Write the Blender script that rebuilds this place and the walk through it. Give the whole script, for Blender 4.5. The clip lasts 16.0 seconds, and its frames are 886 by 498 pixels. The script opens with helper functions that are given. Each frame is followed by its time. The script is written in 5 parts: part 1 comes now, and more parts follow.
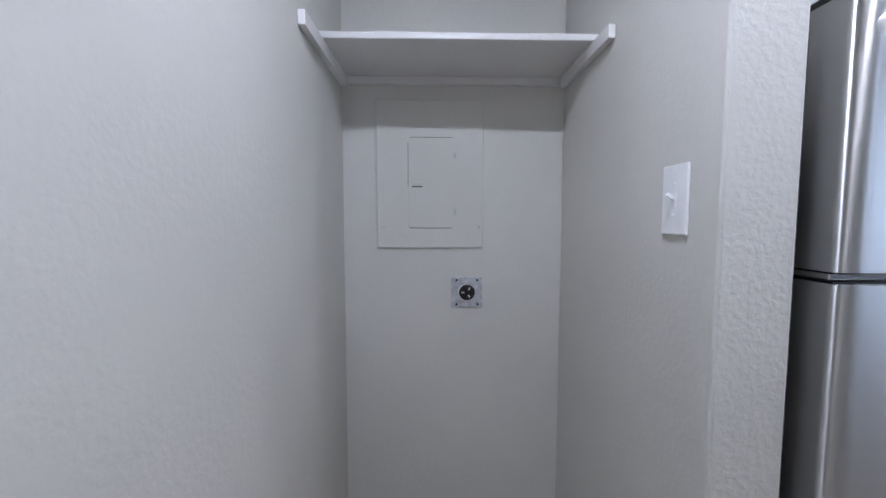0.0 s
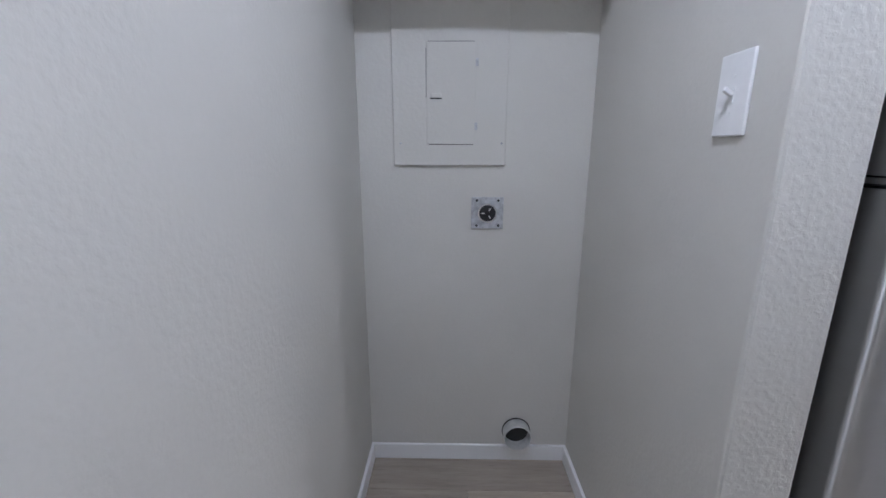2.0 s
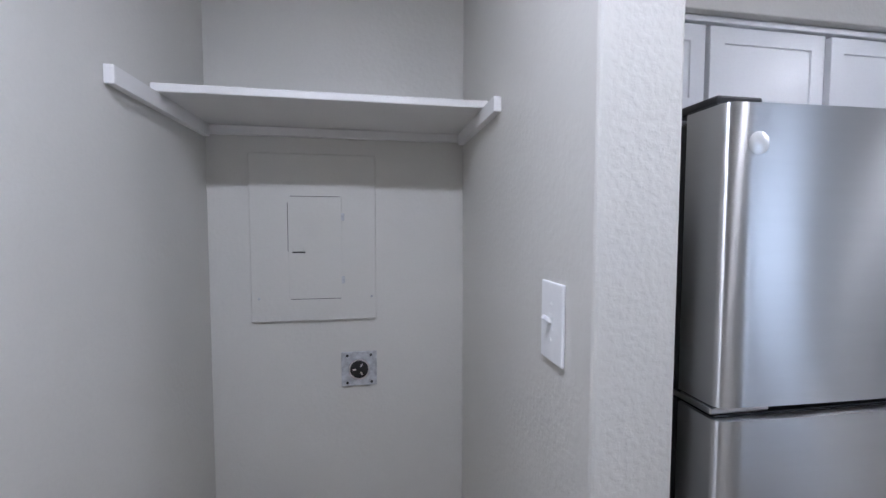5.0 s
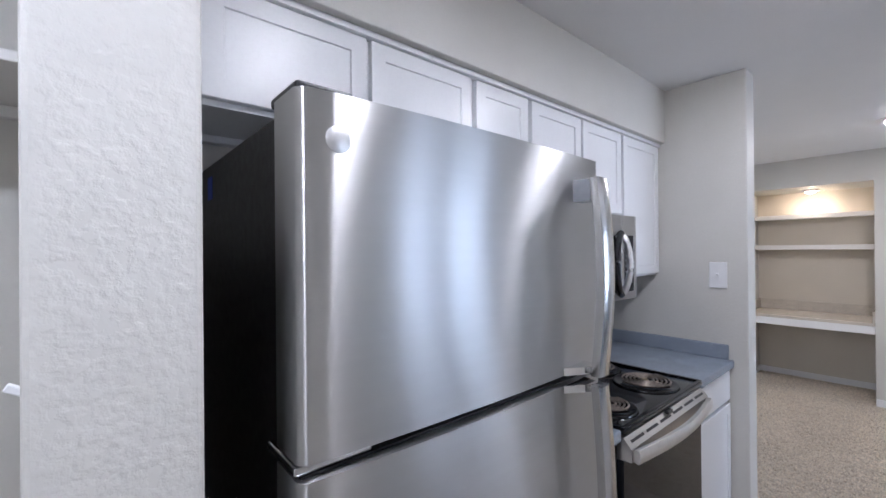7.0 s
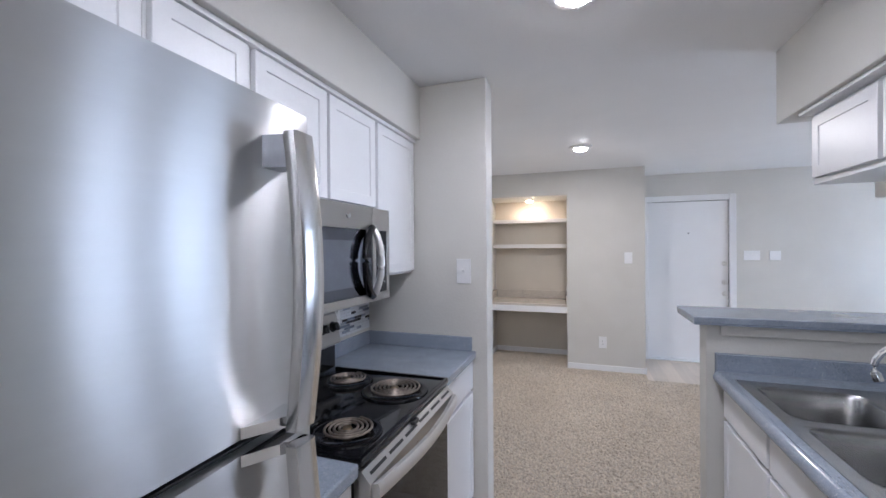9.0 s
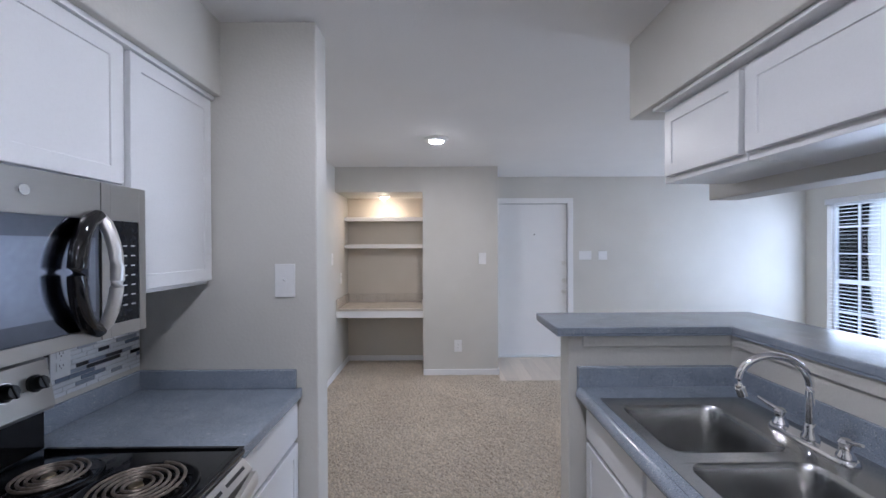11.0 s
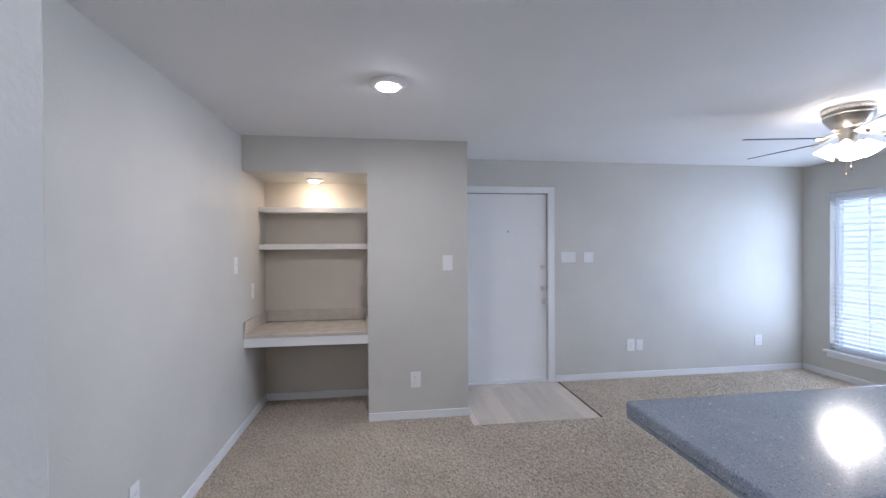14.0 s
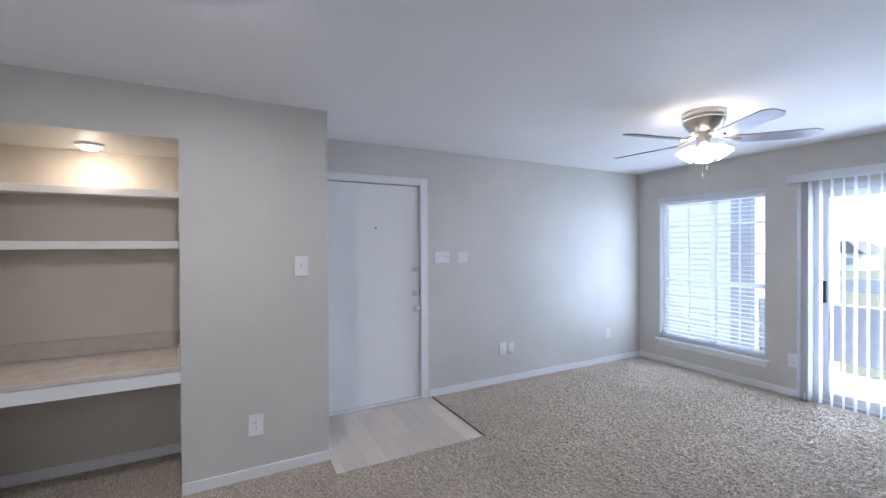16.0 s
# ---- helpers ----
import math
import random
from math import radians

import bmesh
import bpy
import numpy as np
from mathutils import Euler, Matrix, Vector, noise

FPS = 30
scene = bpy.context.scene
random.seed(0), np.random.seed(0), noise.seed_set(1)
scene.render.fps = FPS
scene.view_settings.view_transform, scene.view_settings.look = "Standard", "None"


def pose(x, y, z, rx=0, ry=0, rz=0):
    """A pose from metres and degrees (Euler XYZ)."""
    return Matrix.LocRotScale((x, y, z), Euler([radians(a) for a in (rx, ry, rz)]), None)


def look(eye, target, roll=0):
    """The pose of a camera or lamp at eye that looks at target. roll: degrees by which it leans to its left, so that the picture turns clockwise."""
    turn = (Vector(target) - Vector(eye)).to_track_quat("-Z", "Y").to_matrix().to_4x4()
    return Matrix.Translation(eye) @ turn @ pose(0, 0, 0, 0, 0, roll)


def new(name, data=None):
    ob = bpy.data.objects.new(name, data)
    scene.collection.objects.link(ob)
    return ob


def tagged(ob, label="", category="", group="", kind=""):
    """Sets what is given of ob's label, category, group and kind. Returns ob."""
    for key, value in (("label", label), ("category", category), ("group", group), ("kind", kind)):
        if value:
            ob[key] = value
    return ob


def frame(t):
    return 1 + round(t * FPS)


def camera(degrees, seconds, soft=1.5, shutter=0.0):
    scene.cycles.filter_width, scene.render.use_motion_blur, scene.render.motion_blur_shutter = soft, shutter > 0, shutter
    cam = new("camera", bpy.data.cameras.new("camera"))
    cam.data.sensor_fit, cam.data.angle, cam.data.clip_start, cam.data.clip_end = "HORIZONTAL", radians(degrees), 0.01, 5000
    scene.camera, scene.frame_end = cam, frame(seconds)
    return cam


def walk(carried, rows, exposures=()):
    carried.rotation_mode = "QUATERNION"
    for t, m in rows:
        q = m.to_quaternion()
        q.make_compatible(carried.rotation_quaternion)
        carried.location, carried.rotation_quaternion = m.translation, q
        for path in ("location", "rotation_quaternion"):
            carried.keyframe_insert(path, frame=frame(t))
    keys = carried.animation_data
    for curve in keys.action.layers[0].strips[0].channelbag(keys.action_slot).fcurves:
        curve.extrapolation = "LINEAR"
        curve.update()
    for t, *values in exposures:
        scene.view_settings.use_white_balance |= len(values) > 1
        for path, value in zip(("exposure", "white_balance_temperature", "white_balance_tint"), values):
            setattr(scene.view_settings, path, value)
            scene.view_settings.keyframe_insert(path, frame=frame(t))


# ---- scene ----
cam = camera(94.7, 16.0)
PATH = [
    (0, (0.143, 0.36, 1.299), (0.186, 2.354, 1.153), 0.1),
    (0.5, (0.125, 0.367, 1.252), (0.14, 2.355, 1.034), 0.4),
    (1, (0.132, 0.384, 1.235), (0.114, 2.359, 0.919), 0.3),
    (1.5, (0.139, 0.398, 1.229), (0.102, 2.357, 0.828), 0.1),
    (2, (0.132, 0.404, 1.244), (0.097, 2.348, 0.778), 0.1),
    (2.5, (0.138, 0.409, 1.296), (0.09, 2.346, 0.801), 0.1),
    (3, (0.138, 0.41, 1.342), (0.097, 2.348, 0.852), 0.1),
    (3.2, (0.15, 0.411, 1.362), (0.111, 2.353, 0.888), 0.2),
    (5.3, (0.351, 0.524, 1.5), (0.831, 2.465, 1.44), -0.1),
    (5.5, (0.381, 0.534, 1.5), (0.967, 2.446, 1.462), -0.2),
    (6, (0.471, 0.54, 1.492), (1.318, 2.352, 1.485), -0.5),
    (6.5, (0.576, 0.547, 1.48), (1.663, 2.225, 1.485), -0.5),
    (7, (0.657, 0.553, 1.479), (1.96, 2.07, 1.484), -0.5),
    (7.5, (0.737, 0.565, 1.473), (2.228, 1.898, 1.476), -0.3),
    (8, (0.822, 0.593, 1.467), (2.484, 1.705, 1.467), -0.3),
    (8.5, (0.903, 0.612, 1.469), (2.697, 1.494, 1.463), -0.3),
    (9, (0.994, 0.609, 1.465), (2.883, 1.266, 1.458), -0.4),
    (9.5, (1.087, 0.6, 1.469), (3.038, 1.04, 1.459), -0.4),
    (10, (1.196, 0.587, 1.467), (3.179, 0.847, 1.454), -0.4),
    (10.2, (1.248, 0.589, 1.469), (3.239, 0.781, 1.457), -0.4),
    (12.3, (1.979, 0.626, 1.471), (3.975, 0.498, 1.452), -0.3),
    (12.5, (2.059, 0.626, 1.477), (4.055, 0.496, 1.458), -0.4),
    (13, (2.257, 0.639, 1.484), (4.252, 0.503, 1.466), -0.3),
    (13.5, (2.479, 0.655, 1.481), (4.471, 0.479, 1.463), -0.4),
    (14, (2.668, 0.654, 1.483), (4.649, 0.382, 1.464), -0.3),
    (14.5, (2.847, 0.639, 1.477), (4.804, 0.227, 1.457), -0.3),
    (15, (3.013, 0.621, 1.488), (4.928, 0.047, 1.466), -0.4),
    (15.5, (3.185, 0.598, 1.468), (5.04, -0.15, 1.451), -0.4),
    (16, (3.32, 0.565, 1.46), (5.089, -0.368, 1.444), -0.3),
]
walk(cam, [(t, look(eye, target, roll)) for t, eye, target, roll in PATH], [(0.0, 3.15, 5410, 17), (3.0, 3.16, 5410, 17), (5.5, 3.08, 5520, 18), (7.0, 3.36, 5580, 18), (8.5, 3.44, 5620, 18), (9.0, 3.44, 5620, 18), (9.5, 3.36, 5560, 18), (10.0, 3.10, 5540, 18), (12.5, 3.08, 5500, 18), (16.0, 3.04, 5490, 18)])

# ---- light ----
world = bpy.data.worlds.new("world")
scene.world = world
world.use_nodes = True
wt = world.node_tree
sky = wt.nodes.new("ShaderNodeTexSky")
sky.sky_type, sky.sun_disc = "NISHITA", False
sky.sun_elevation, sky.sun_rotation = radians(48), radians(-80)
wt.nodes["Background"].inputs["Strength"].default_value = 0.06
wt.links.new(sky.outputs[0], wt.nodes["Background"].inputs[0])
sun = new("sun", bpy.data.lights.new("sun", "SUN"))
sun.data.energy, sun.data.angle, sun.data.color = 1.5, radians(0.6), (1.0, 0.95, 0.88)
sun.matrix_world = look((-17, 3, 20), (0, 0, 0))
LAMP_W = 1.75
CEIL = 2.38
# daylight through the clear leaf of the sliding door
day = new("slider_daylight", bpy.data.lights.new("slider_daylight", "AREA"))
day.data.shape, day.data.size, day.data.size_y, day.data.energy, day.data.color = "RECTANGLE", 0.88, 1.80, 5.4, (0.80, 0.90, 1.0)
day.matrix_world = look((4.575, -4.235, 1.0), (4.575, 0.0, 1.0))

# daylight through the double window, behind its blind
win = new("window_daylight", bpy.data.lights.new("window_daylight", "AREA"))
win.data.shape, win.data.size, win.data.size_y, win.data.energy, win.data.color = "RECTANGLE", 1.04, 1.56, 2.3, (0.80, 0.90, 1.0)
win_in = new("blind_daylight", bpy.data.lights.new("blind_daylight", "AREA"))
win_in.data.shape, win_in.data.size, win_in.data.size_y, win_in.data.energy, win_in.data.color = "RECTANGLE", 1.04, 1.50, 2.2, (0.76, 0.88, 1.0)
win_in.matrix_world = look((6.015, -4.211, 1.16), (6.015, 0.0, 1.16))
win.matrix_world = look((6.015, -4.279, 1.16), (6.015, 0.0, 1.16))

# ---- materials ----
def nodes(name, base, rough, metal=0.0):
    m = bpy.data.materials.new(name)
    m.use_nodes = True
    t = m.node_tree
    b = t.nodes["Principled BSDF"]
    b.inputs["Base Color"].default_value = (*base, 1)
    b.inputs["Roughness"].default_value = rough
    b.inputs["Metallic"].default_value = metal
    return m, t, b


def coords(t, scale=(1, 1, 1), kind="Object"):
    tc = t.nodes.new("ShaderNodeTexCoord")
    mp = t.nodes.new("ShaderNodeMapping")
    mp.inputs["Scale"].default_value = scale
    t.links.new(tc.outputs[kind], mp.inputs["Vector"])
    return mp.outputs["Vector"]


def noise_tex(t, vec, scale, detail=3.0, rough=0.55):
    n = t.nodes.new("ShaderNodeTexNoise")
    n.inputs["Scale"].default_value, n.inputs["Detail"].default_value = scale, detail
    n.inputs["Roughness"].default_value = rough
    t.links.new(vec, n.inputs["Vector"])
    return n.outputs["Fac"]


def ramp(t, fac, stops):
    r = t.nodes.new("ShaderNodeValToRGB")
    e = r.color_ramp.elements
    while len(e) < len(stops):
        e.new(0.5)
    for el, (p, c) in zip(e, stops):
        el.position, el.color = p, (*c, 1) if len(c) == 3 else c
    t.links.new(fac, r.inputs["Fac"])
    return r.outputs["Color"]


def mix(t, a, b, fac, mode="MIX"):
    x = t.nodes.new("ShaderNodeMix")
    x.data_type, x.blend_type = "RGBA", mode
    for sock, v in ((x.inputs[6], a), (x.inputs[7], b), (x.inputs[0], fac)):
        if isinstance(v, bpy.types.NodeSocket):
            t.links.new(v, sock)
        else:
            sock.default_value = (*v, 1) if isinstance(v, tuple) else v
    return x.outputs[2]


def bump(t, b, height, strength, distance, under=None):
    n = t.nodes.new("ShaderNodeBump")
    n.inputs["Strength"].default_value, n.inputs["Distance"].default_value = strength, distance
    t.links.new(height, n.inputs["Height"])
    if under is not None:
        t.links.new(under, n.inputs["Normal"])
    t.links.new(n.outputs["Normal"], b.inputs["Normal"])
    return n.outputs["Normal"]


def shades(c, *ks):
    return [tuple(v * k for v in c) for k in ks]


def paint(name, base, rough, texture=0.0, blob=38.0, spread=0.06):
    """Rolled paint: faint blotches, and a sprayed knock-down relief where texture is set."""
    m, t, b = nodes(name, base, rough)
    v = coords(t)
    lo, hi = shades(base, 1 - spread, 1 + spread * 0.5)
    big = ramp(t, noise_tex(t, v, 1.7, 4), [(0.3, lo), (0.7, hi)])
    fine = noise_tex(t, v, 140, 2)
    t.links.new(mix(t, big, shades(base, 0.93)[0], ramp(t, fine, [(0.45, (0, 0, 0)), (0.85, (0.5, 0.5, 0.5))])), b.inputs["Base Color"])
    if texture:
        flat = ramp(t, noise_tex(t, v, blob, 3, 0.5), [(0.40, (0, 0, 0)), (0.62, (1, 1, 1))])
        n1 = bump(t, b, flat, texture, 0.0017)
        bump(t, b, fine, texture * 0.5, 0.0012, n1)
    else:
        bump(t, b, fine, 0.12, 0.0006)
    return m


def plain(name, base, rough, metal=0.0, vary=0.1, scale=60.0, coat=0.0, bumped=0.0):
    m, t, b = nodes(name, base, rough, metal)
    v = coords(t)
    f = noise_tex(t, v, scale, 4)
    lo, hi = shades(base, 1 - vary, 1 + vary)
    t.links.new(ramp(t, f, [(0.3, lo), (0.7, hi)]), b.inputs["Base Color"])
    g = noise_tex(t, v, scale * 0.13, 3)
    r = t.nodes.new("ShaderNodeMapRange")
    r.inputs["To Min"].default_value, r.inputs["To Max"].default_value = rough * (0.97 if metal else 0.8), min(1, rough * (1.04 if metal else 1.25))
    t.links.new(g, r.inputs["Value"])
    t.links.new(r.outputs[0], b.inputs["Roughness"])
    b.inputs["Coat Weight"].default_value = coat
    if bumped:
        bump(t, b, f, bumped, 0.001)
    return m


def brushed(name, base, rough, aniso, streak, warp=0.0):
    """Stainless sheet: grain in level lines, so that highlights run upright."""
    m, t, b = nodes(name, base, rough, 0.93)
    v = coords(t, streak)
    f = noise_tex(t, v, 1.0, 3, 0.6)
    lo, hi = shades(base, 0.985, 1.015)
    t.links.new(ramp(t, f, [(0.3, lo), (0.7, hi)]), b.inputs["Base Color"])
    r = t.nodes.new("ShaderNodeMapRange")
    r.inputs["To Min"].default_value, r.inputs["To Max"].default_value = rough * 0.95, rough * 1.06
    t.links.new(f, r.inputs["Value"])
    t.links.new(r.outputs[0], b.inputs["Roughness"])
    tan = t.nodes.new("ShaderNodeTangent")
    tan.direction_type = "UV_MAP"
    tan.uv_map = "UVMap"
    t.links.new(tan.outputs[0], b.inputs["Tangent"])
    b.inputs["Anisotropic"].default_value = aniso
    b.inputs["Anisotropic Rotation"].default_value = 0.25
    if warp:
        wav = noise_tex(t, coords(t, (4.2, 4.2, 1.3)), 1.0, 0, 0.5)
        bump(t, b, wav, 0.5, warp)
    return m


def speckled(name, base, light, dark):
    m, t, b = nodes(name, base, 0.22)
    v = coords(t)
    lo, hi = shades(base, 0.88, 1.1)
    c = ramp(t, noise_tex(t, v, 9, 4), [(0.3, lo), (0.7, hi)])
    for scale, col, cut in ((420, light, 0.66), (300, dark, 0.64), (150, light, 0.72)):
        f = ramp(t, noise_tex(t, v, scale, 1, 0.4), [(cut, (0, 0, 0)), (cut + 0.03, (0.8, 0.8, 0.8))])
        c = mix(t, c, col, f)
    t.links.new(c, b.inputs["Base Color"])
    b.inputs["Specular IOR Level"].default_value = 0.38
    r = t.nodes.new("ShaderNodeMapRange")
    r.inputs["To Min"].default_value, r.inputs["To Max"].default_value = 0.10, 0.18
    t.links.new(noise_tex(t, v, 6, 3), r.inputs["Value"])
    t.links.new(r.outputs[0], b.inputs["Roughness"])
    return m


def glow(name, colour, strength):
    m, t, b = nodes(name, (0.8, 0.8, 0.8), 0.4)
    b.inputs["Emission Color"].default_value = (*colour, 1)
    b.inputs["Emission Strength"].default_value = strength
    return m


def glass(name):
    """A thin clear pane: straight through, with a sheen that grows at grazing angles."""
    m = bpy.data.materials.new(name)
    m.use_nodes = True
    t = m.node_tree
    t.nodes.remove(t.nodes["Principled BSDF"])
    tr, gl, mx, fr = (t.nodes.new(n) for n in ("ShaderNodeBsdfTransparent", "ShaderNodeBsdfGlossy", "ShaderNodeMixShader", "ShaderNodeFresnel"))
    tr.inputs["Color"].default_value = (0.95, 0.97, 0.96, 1)
    gl.inputs["Roughness"].default_value = 0.0
    fr.inputs["IOR"].default_value = 1.45
    t.links.new(fr.outputs[0], mx.inputs[0])
    t.links.new(tr.outputs[0], mx.inputs[1])
    t.links.new(gl.outputs[0], mx.inputs[2])
    t.links.new(mx.outputs[0], t.nodes["Material Output"].inputs["Surface"])
    return m


def wood_plank(name, base, soft=0.0):
    m, t, b = nodes(name, base, 0.42)
    oi = t.nodes.new("ShaderNodeObjectInfo")
    v = coords(t, (1.6, 16, 16))
    off = t.nodes.new("ShaderNodeVectorMath")
    off.operation = "ADD"
    sc = t.nodes.new("ShaderNodeMath")
    sc.operation, sc.inputs[1].default_value = "MULTIPLY", 37.0
    t.links.new(oi.outputs["Random"], sc.inputs[0])
    t.links.new(v, off.inputs[0])
    t.links.new(sc.outputs[0], off.inputs[1])
    g = noise_tex(t, off.outputs[0], 1.6, 6, 0.65)
    k = noise_tex(t, off.outputs[0], 7.0, 4, 0.7)
    c = ramp(t, g, list(zip((0.25, 0.5, 0.72), shades(base, 0.72 + soft * 0.2, 1.0, 1.2 - soft * 0.12))))
    c = mix(t, c, shades(base, 0.45)[0], ramp(t, k, [(0.58, (0, 0, 0)), (0.75, (0.55 - soft * 0.4,) * 3)]))
    tone = ramp(t, oi.outputs["Random"], [(0.0, (0.82, 0.82, 0.82)), (1.0, (1.1, 1.08, 1.05))])
    t.links.new(mix(t, c, tone, 1.0, "MULTIPLY"), b.inputs["Base Color"])
    bump(t, b, k, 0.15, 0.001)
    return m


def carpet_mat(name, base):
    m, t, b = nodes(name, base, 0.95)
    v = coords(t)
    a = noise_tex(t, v, 250, 4, 0.85)
    big = noise_tex(t, v, 2.2, 4, 0.6)
    tuft = t.nodes.new("ShaderNodeTexVoronoi")
    tuft.inputs["Scale"].default_value = 125.0
    t.links.new(v, tuft.inputs["Vector"])
    c = ramp(t, a, list(zip((0.36, 0.5, 0.64), shades(base, 0.30, 1.0, 1.75))))
    c = mix(t, c, ramp(t, tuft.outputs["Color"], [(0.12, (0.60, 0.58, 0.55)), (0.35, (0.95, 0.95, 0.95)), (0.7, (1.12, 1.11, 1.10))]), 1.0, "MULTIPLY")
    # shade in the gaps between tufts, multiplied into the colour
    c = mix(t, c, ramp(t, tuft.outputs["Distance"], [(0.25, (1, 1, 1)), (0.75, (0.70, 0.68, 0.65))]), 1.0, "MULTIPLY")
    c = mix(t, c, ramp(t, big, [(0.3, (0.86, 0.85, 0.84)), (0.7, (1.06, 1.06, 1.06))]), 1.0, "MULTIPLY")
    t.links.new(c, b.inputs["Base Color"])
    b.inputs["Sheen Weight"].default_value = 0.25
    bump(t, b, noise_tex(t, v, 210, 5, 0.75), 1.0, 0.010)
    return m


def mosaic_mat(name):
    m, t, b = nodes(name, (0.5, 0.5, 0.5), 0.12)
    oi = t.nodes.new("ShaderNodeObjectInfo")
    c = ramp(t, oi.outputs["Random"], [(0.0, (0.78, 0.80, 0.83)), (0.28, (0.36, 0.39, 0.45)), (0.50, (0.80, 0.81, 0.83)), (0.70, (0.22, 0.25, 0.32)), (0.80, (0.015, 0.02, 0.045))])
    t.nodes[-1].color_ramp.interpolation = "CONSTANT"
    t.links.new(mix(t, c, (0.1, 0.1, 0.12), ramp(t, noise_tex(t, coords(t), 90, 3), [(0.6, (0, 0, 0)), (0.9, (0.3, 0.3, 0.3))])), b.inputs["Base Color"])
    b.inputs["Coat Weight"].default_value = 0.6
    return m


WALL = paint("wall_paint", (0.60, 0.584, 0.542), 0.55, 0.15, 75.0)
WALL_SPRAY = paint("sprayed_wall_paint", (0.60, 0.584, 0.542), 0.55, 0.34, 88.0)
# wall greige with the niche lamp's warm glow put into the colour
NICHE = paint("niche_lamplit_paint", (0.61, 0.565, 0.49), 0.55, 0.11, 85.0)
MWGLASS = plain("tinted_oven_glass", (0.13, 0.14, 0.17), 0.08, 1.0, 0.04)
MWMESH = plain("window_mesh", (0.25, 0.27, 0.33), 0.14, 1.0, 0.06)
CEILING = paint("ceiling_paint", (0.79, 0.785, 0.78), 0.7, 0.10, 55.0, 0.03)
TRIM = paint("trim_paint", (0.82, 0.82, 0.82), 0.35, 0.0, spread=0.03)
SHELF = paint("shelf_paint", (0.72, 0.705, 0.685), 0.4, 0.0, spread=0.05)
CABINET = paint("cabinet_paint", (0.76, 0.765, 0.775), 0.32, 0.0, spread=0.02)
DOORPAINT = paint("door_paint", (0.83, 0.83, 0.835), 0.38, 0.0, spread=0.03)
PLASTIC = plain("white_plastic", (0.80, 0.80, 0.80), 0.3, vary=0.02)
STEEL = brushed("stainless_steel", (0.50, 0.50, 0.495), 0.31, 1.0, (3.0, 3.0, 60.0), 0.004)
STEEL_FLAT = brushed("stainless_trim", (0.46, 0.45, 0.435), 0.28, 0.90, (3.0, 3.0, 60.0))
SINKSTEEL = plain("sink_steel", (0.44, 0.44, 0.435), 0.25, 1.0, 0.06, 220)
CHROME = plain("chrome", (0.82, 0.82, 0.83), 0.06, 1.0, 0.02)
NICKEL = plain("brushed_nickel", (0.80, 0.75, 0.67), 0.30, 1.0, 0.05)
GALV = plain("galvanised_duct", (0.72, 0.72, 0.70), 0.42, 0.7, 0.15, 40)
BADGE = plain("badge_metal", (0.70, 0.70, 0.69), 0.38, 0.85, 0.05, 80)
# handle steel darkened to carry the shade on the mount
MOUNT = plain("mount_steel_shaded", (0.27, 0.28, 0.31), 0.3, 1.0, 0.05, 60)
HANDLE = plain("handle_steel", (0.66, 0.66, 0.655), 0.19, 1.0, 0.03, 30)
SATIN = plain("satin_hardware", (0.74, 0.73, 0.71), 0.36, 0.85, 0.04)
BAR = plain("satin_steel_bar", (0.70, 0.685, 0.665), 0.40, 0.85, 0.03, 30)
BLUE = plain("plain_blue", (0.03, 0.07, 0.42), 0.5, vary=0.1)
BLACK = plain("black_plastic", (0.012, 0.012, 0.013), 0.38, vary=0.3)
BLACKSIDE = plain("black_textured_panel", (0.010, 0.010, 0.011), 0.45, vary=0.4, scale=400, bumped=0.4)
ENAMEL = plain("black_enamel", (0.004, 0.004, 0.005), 0.08, vary=0.3, coat=0.15)
DARKGLASS = plain("dark_glass", (0.010, 0.011, 0.014), 0.07, vary=0.1, coat=0.0)
COIL = plain("heating_coil", (0.24, 0.20, 0.165), 0.40, 0.7, 0.35, 90)
BRASSY = plain("burner_hub", (0.40, 0.31, 0.20), 0.35, 1.0, 0.2)
DARKGLASS.node_tree.nodes["Principled BSDF"].inputs["Specular IOR Level"].default_value = 0.22
COUNTER = speckled("solid_surface_counter", (0.262, 0.300, 0.360), (0.60, 0.62, 0.65), (0.09, 0.10, 0.12))
DESKTOP = speckled("desk_counter", (0.58, 0.53, 0.46), (0.66, 0.62, 0.58), (0.25, 0.22, 0.2))
CARPET = carpet_mat("carpet_pile", (0.68, 0.595, 0.475))
PLANK = wood_plank("vinyl_plank", (0.40, 0.345, 0.285))
ENTRYPLANK = wood_plank("entry_vinyl_plank", (0.66, 0.585, 0.50), 1.0)
# dark brown for the shadow line between carpet and planks
EDGE_SHADOW = plain("edge_shadow_brown", (0.13, 0.11, 0.09), 0.9, vary=0.3, scale=200)
MOSAIC = mosaic_mat("glass_mosaic")
GROUT = plain("grout", (0.66, 0.66, 0.66), 0.85, vary=0.1, scale=300)
GLASS = glass("window_glass")
LENS = glow("lamp_lens", (1.0, 0.95, 0.88), 13.0)
LENS_WARM = glow("niche_lamp_lens", (1.0, 0.78, 0.52), 17.0)
SHADEGLOW = glow("frosted_shade", (1.0, 0.85, 0.64), 1.9)
DIGIT = glow("display_digits", (0.65, 0.8, 1.0), 0.22)
PRINT = plain("printed_legend", (0.55, 0.55, 0.55), 0.5, vary=0.02)


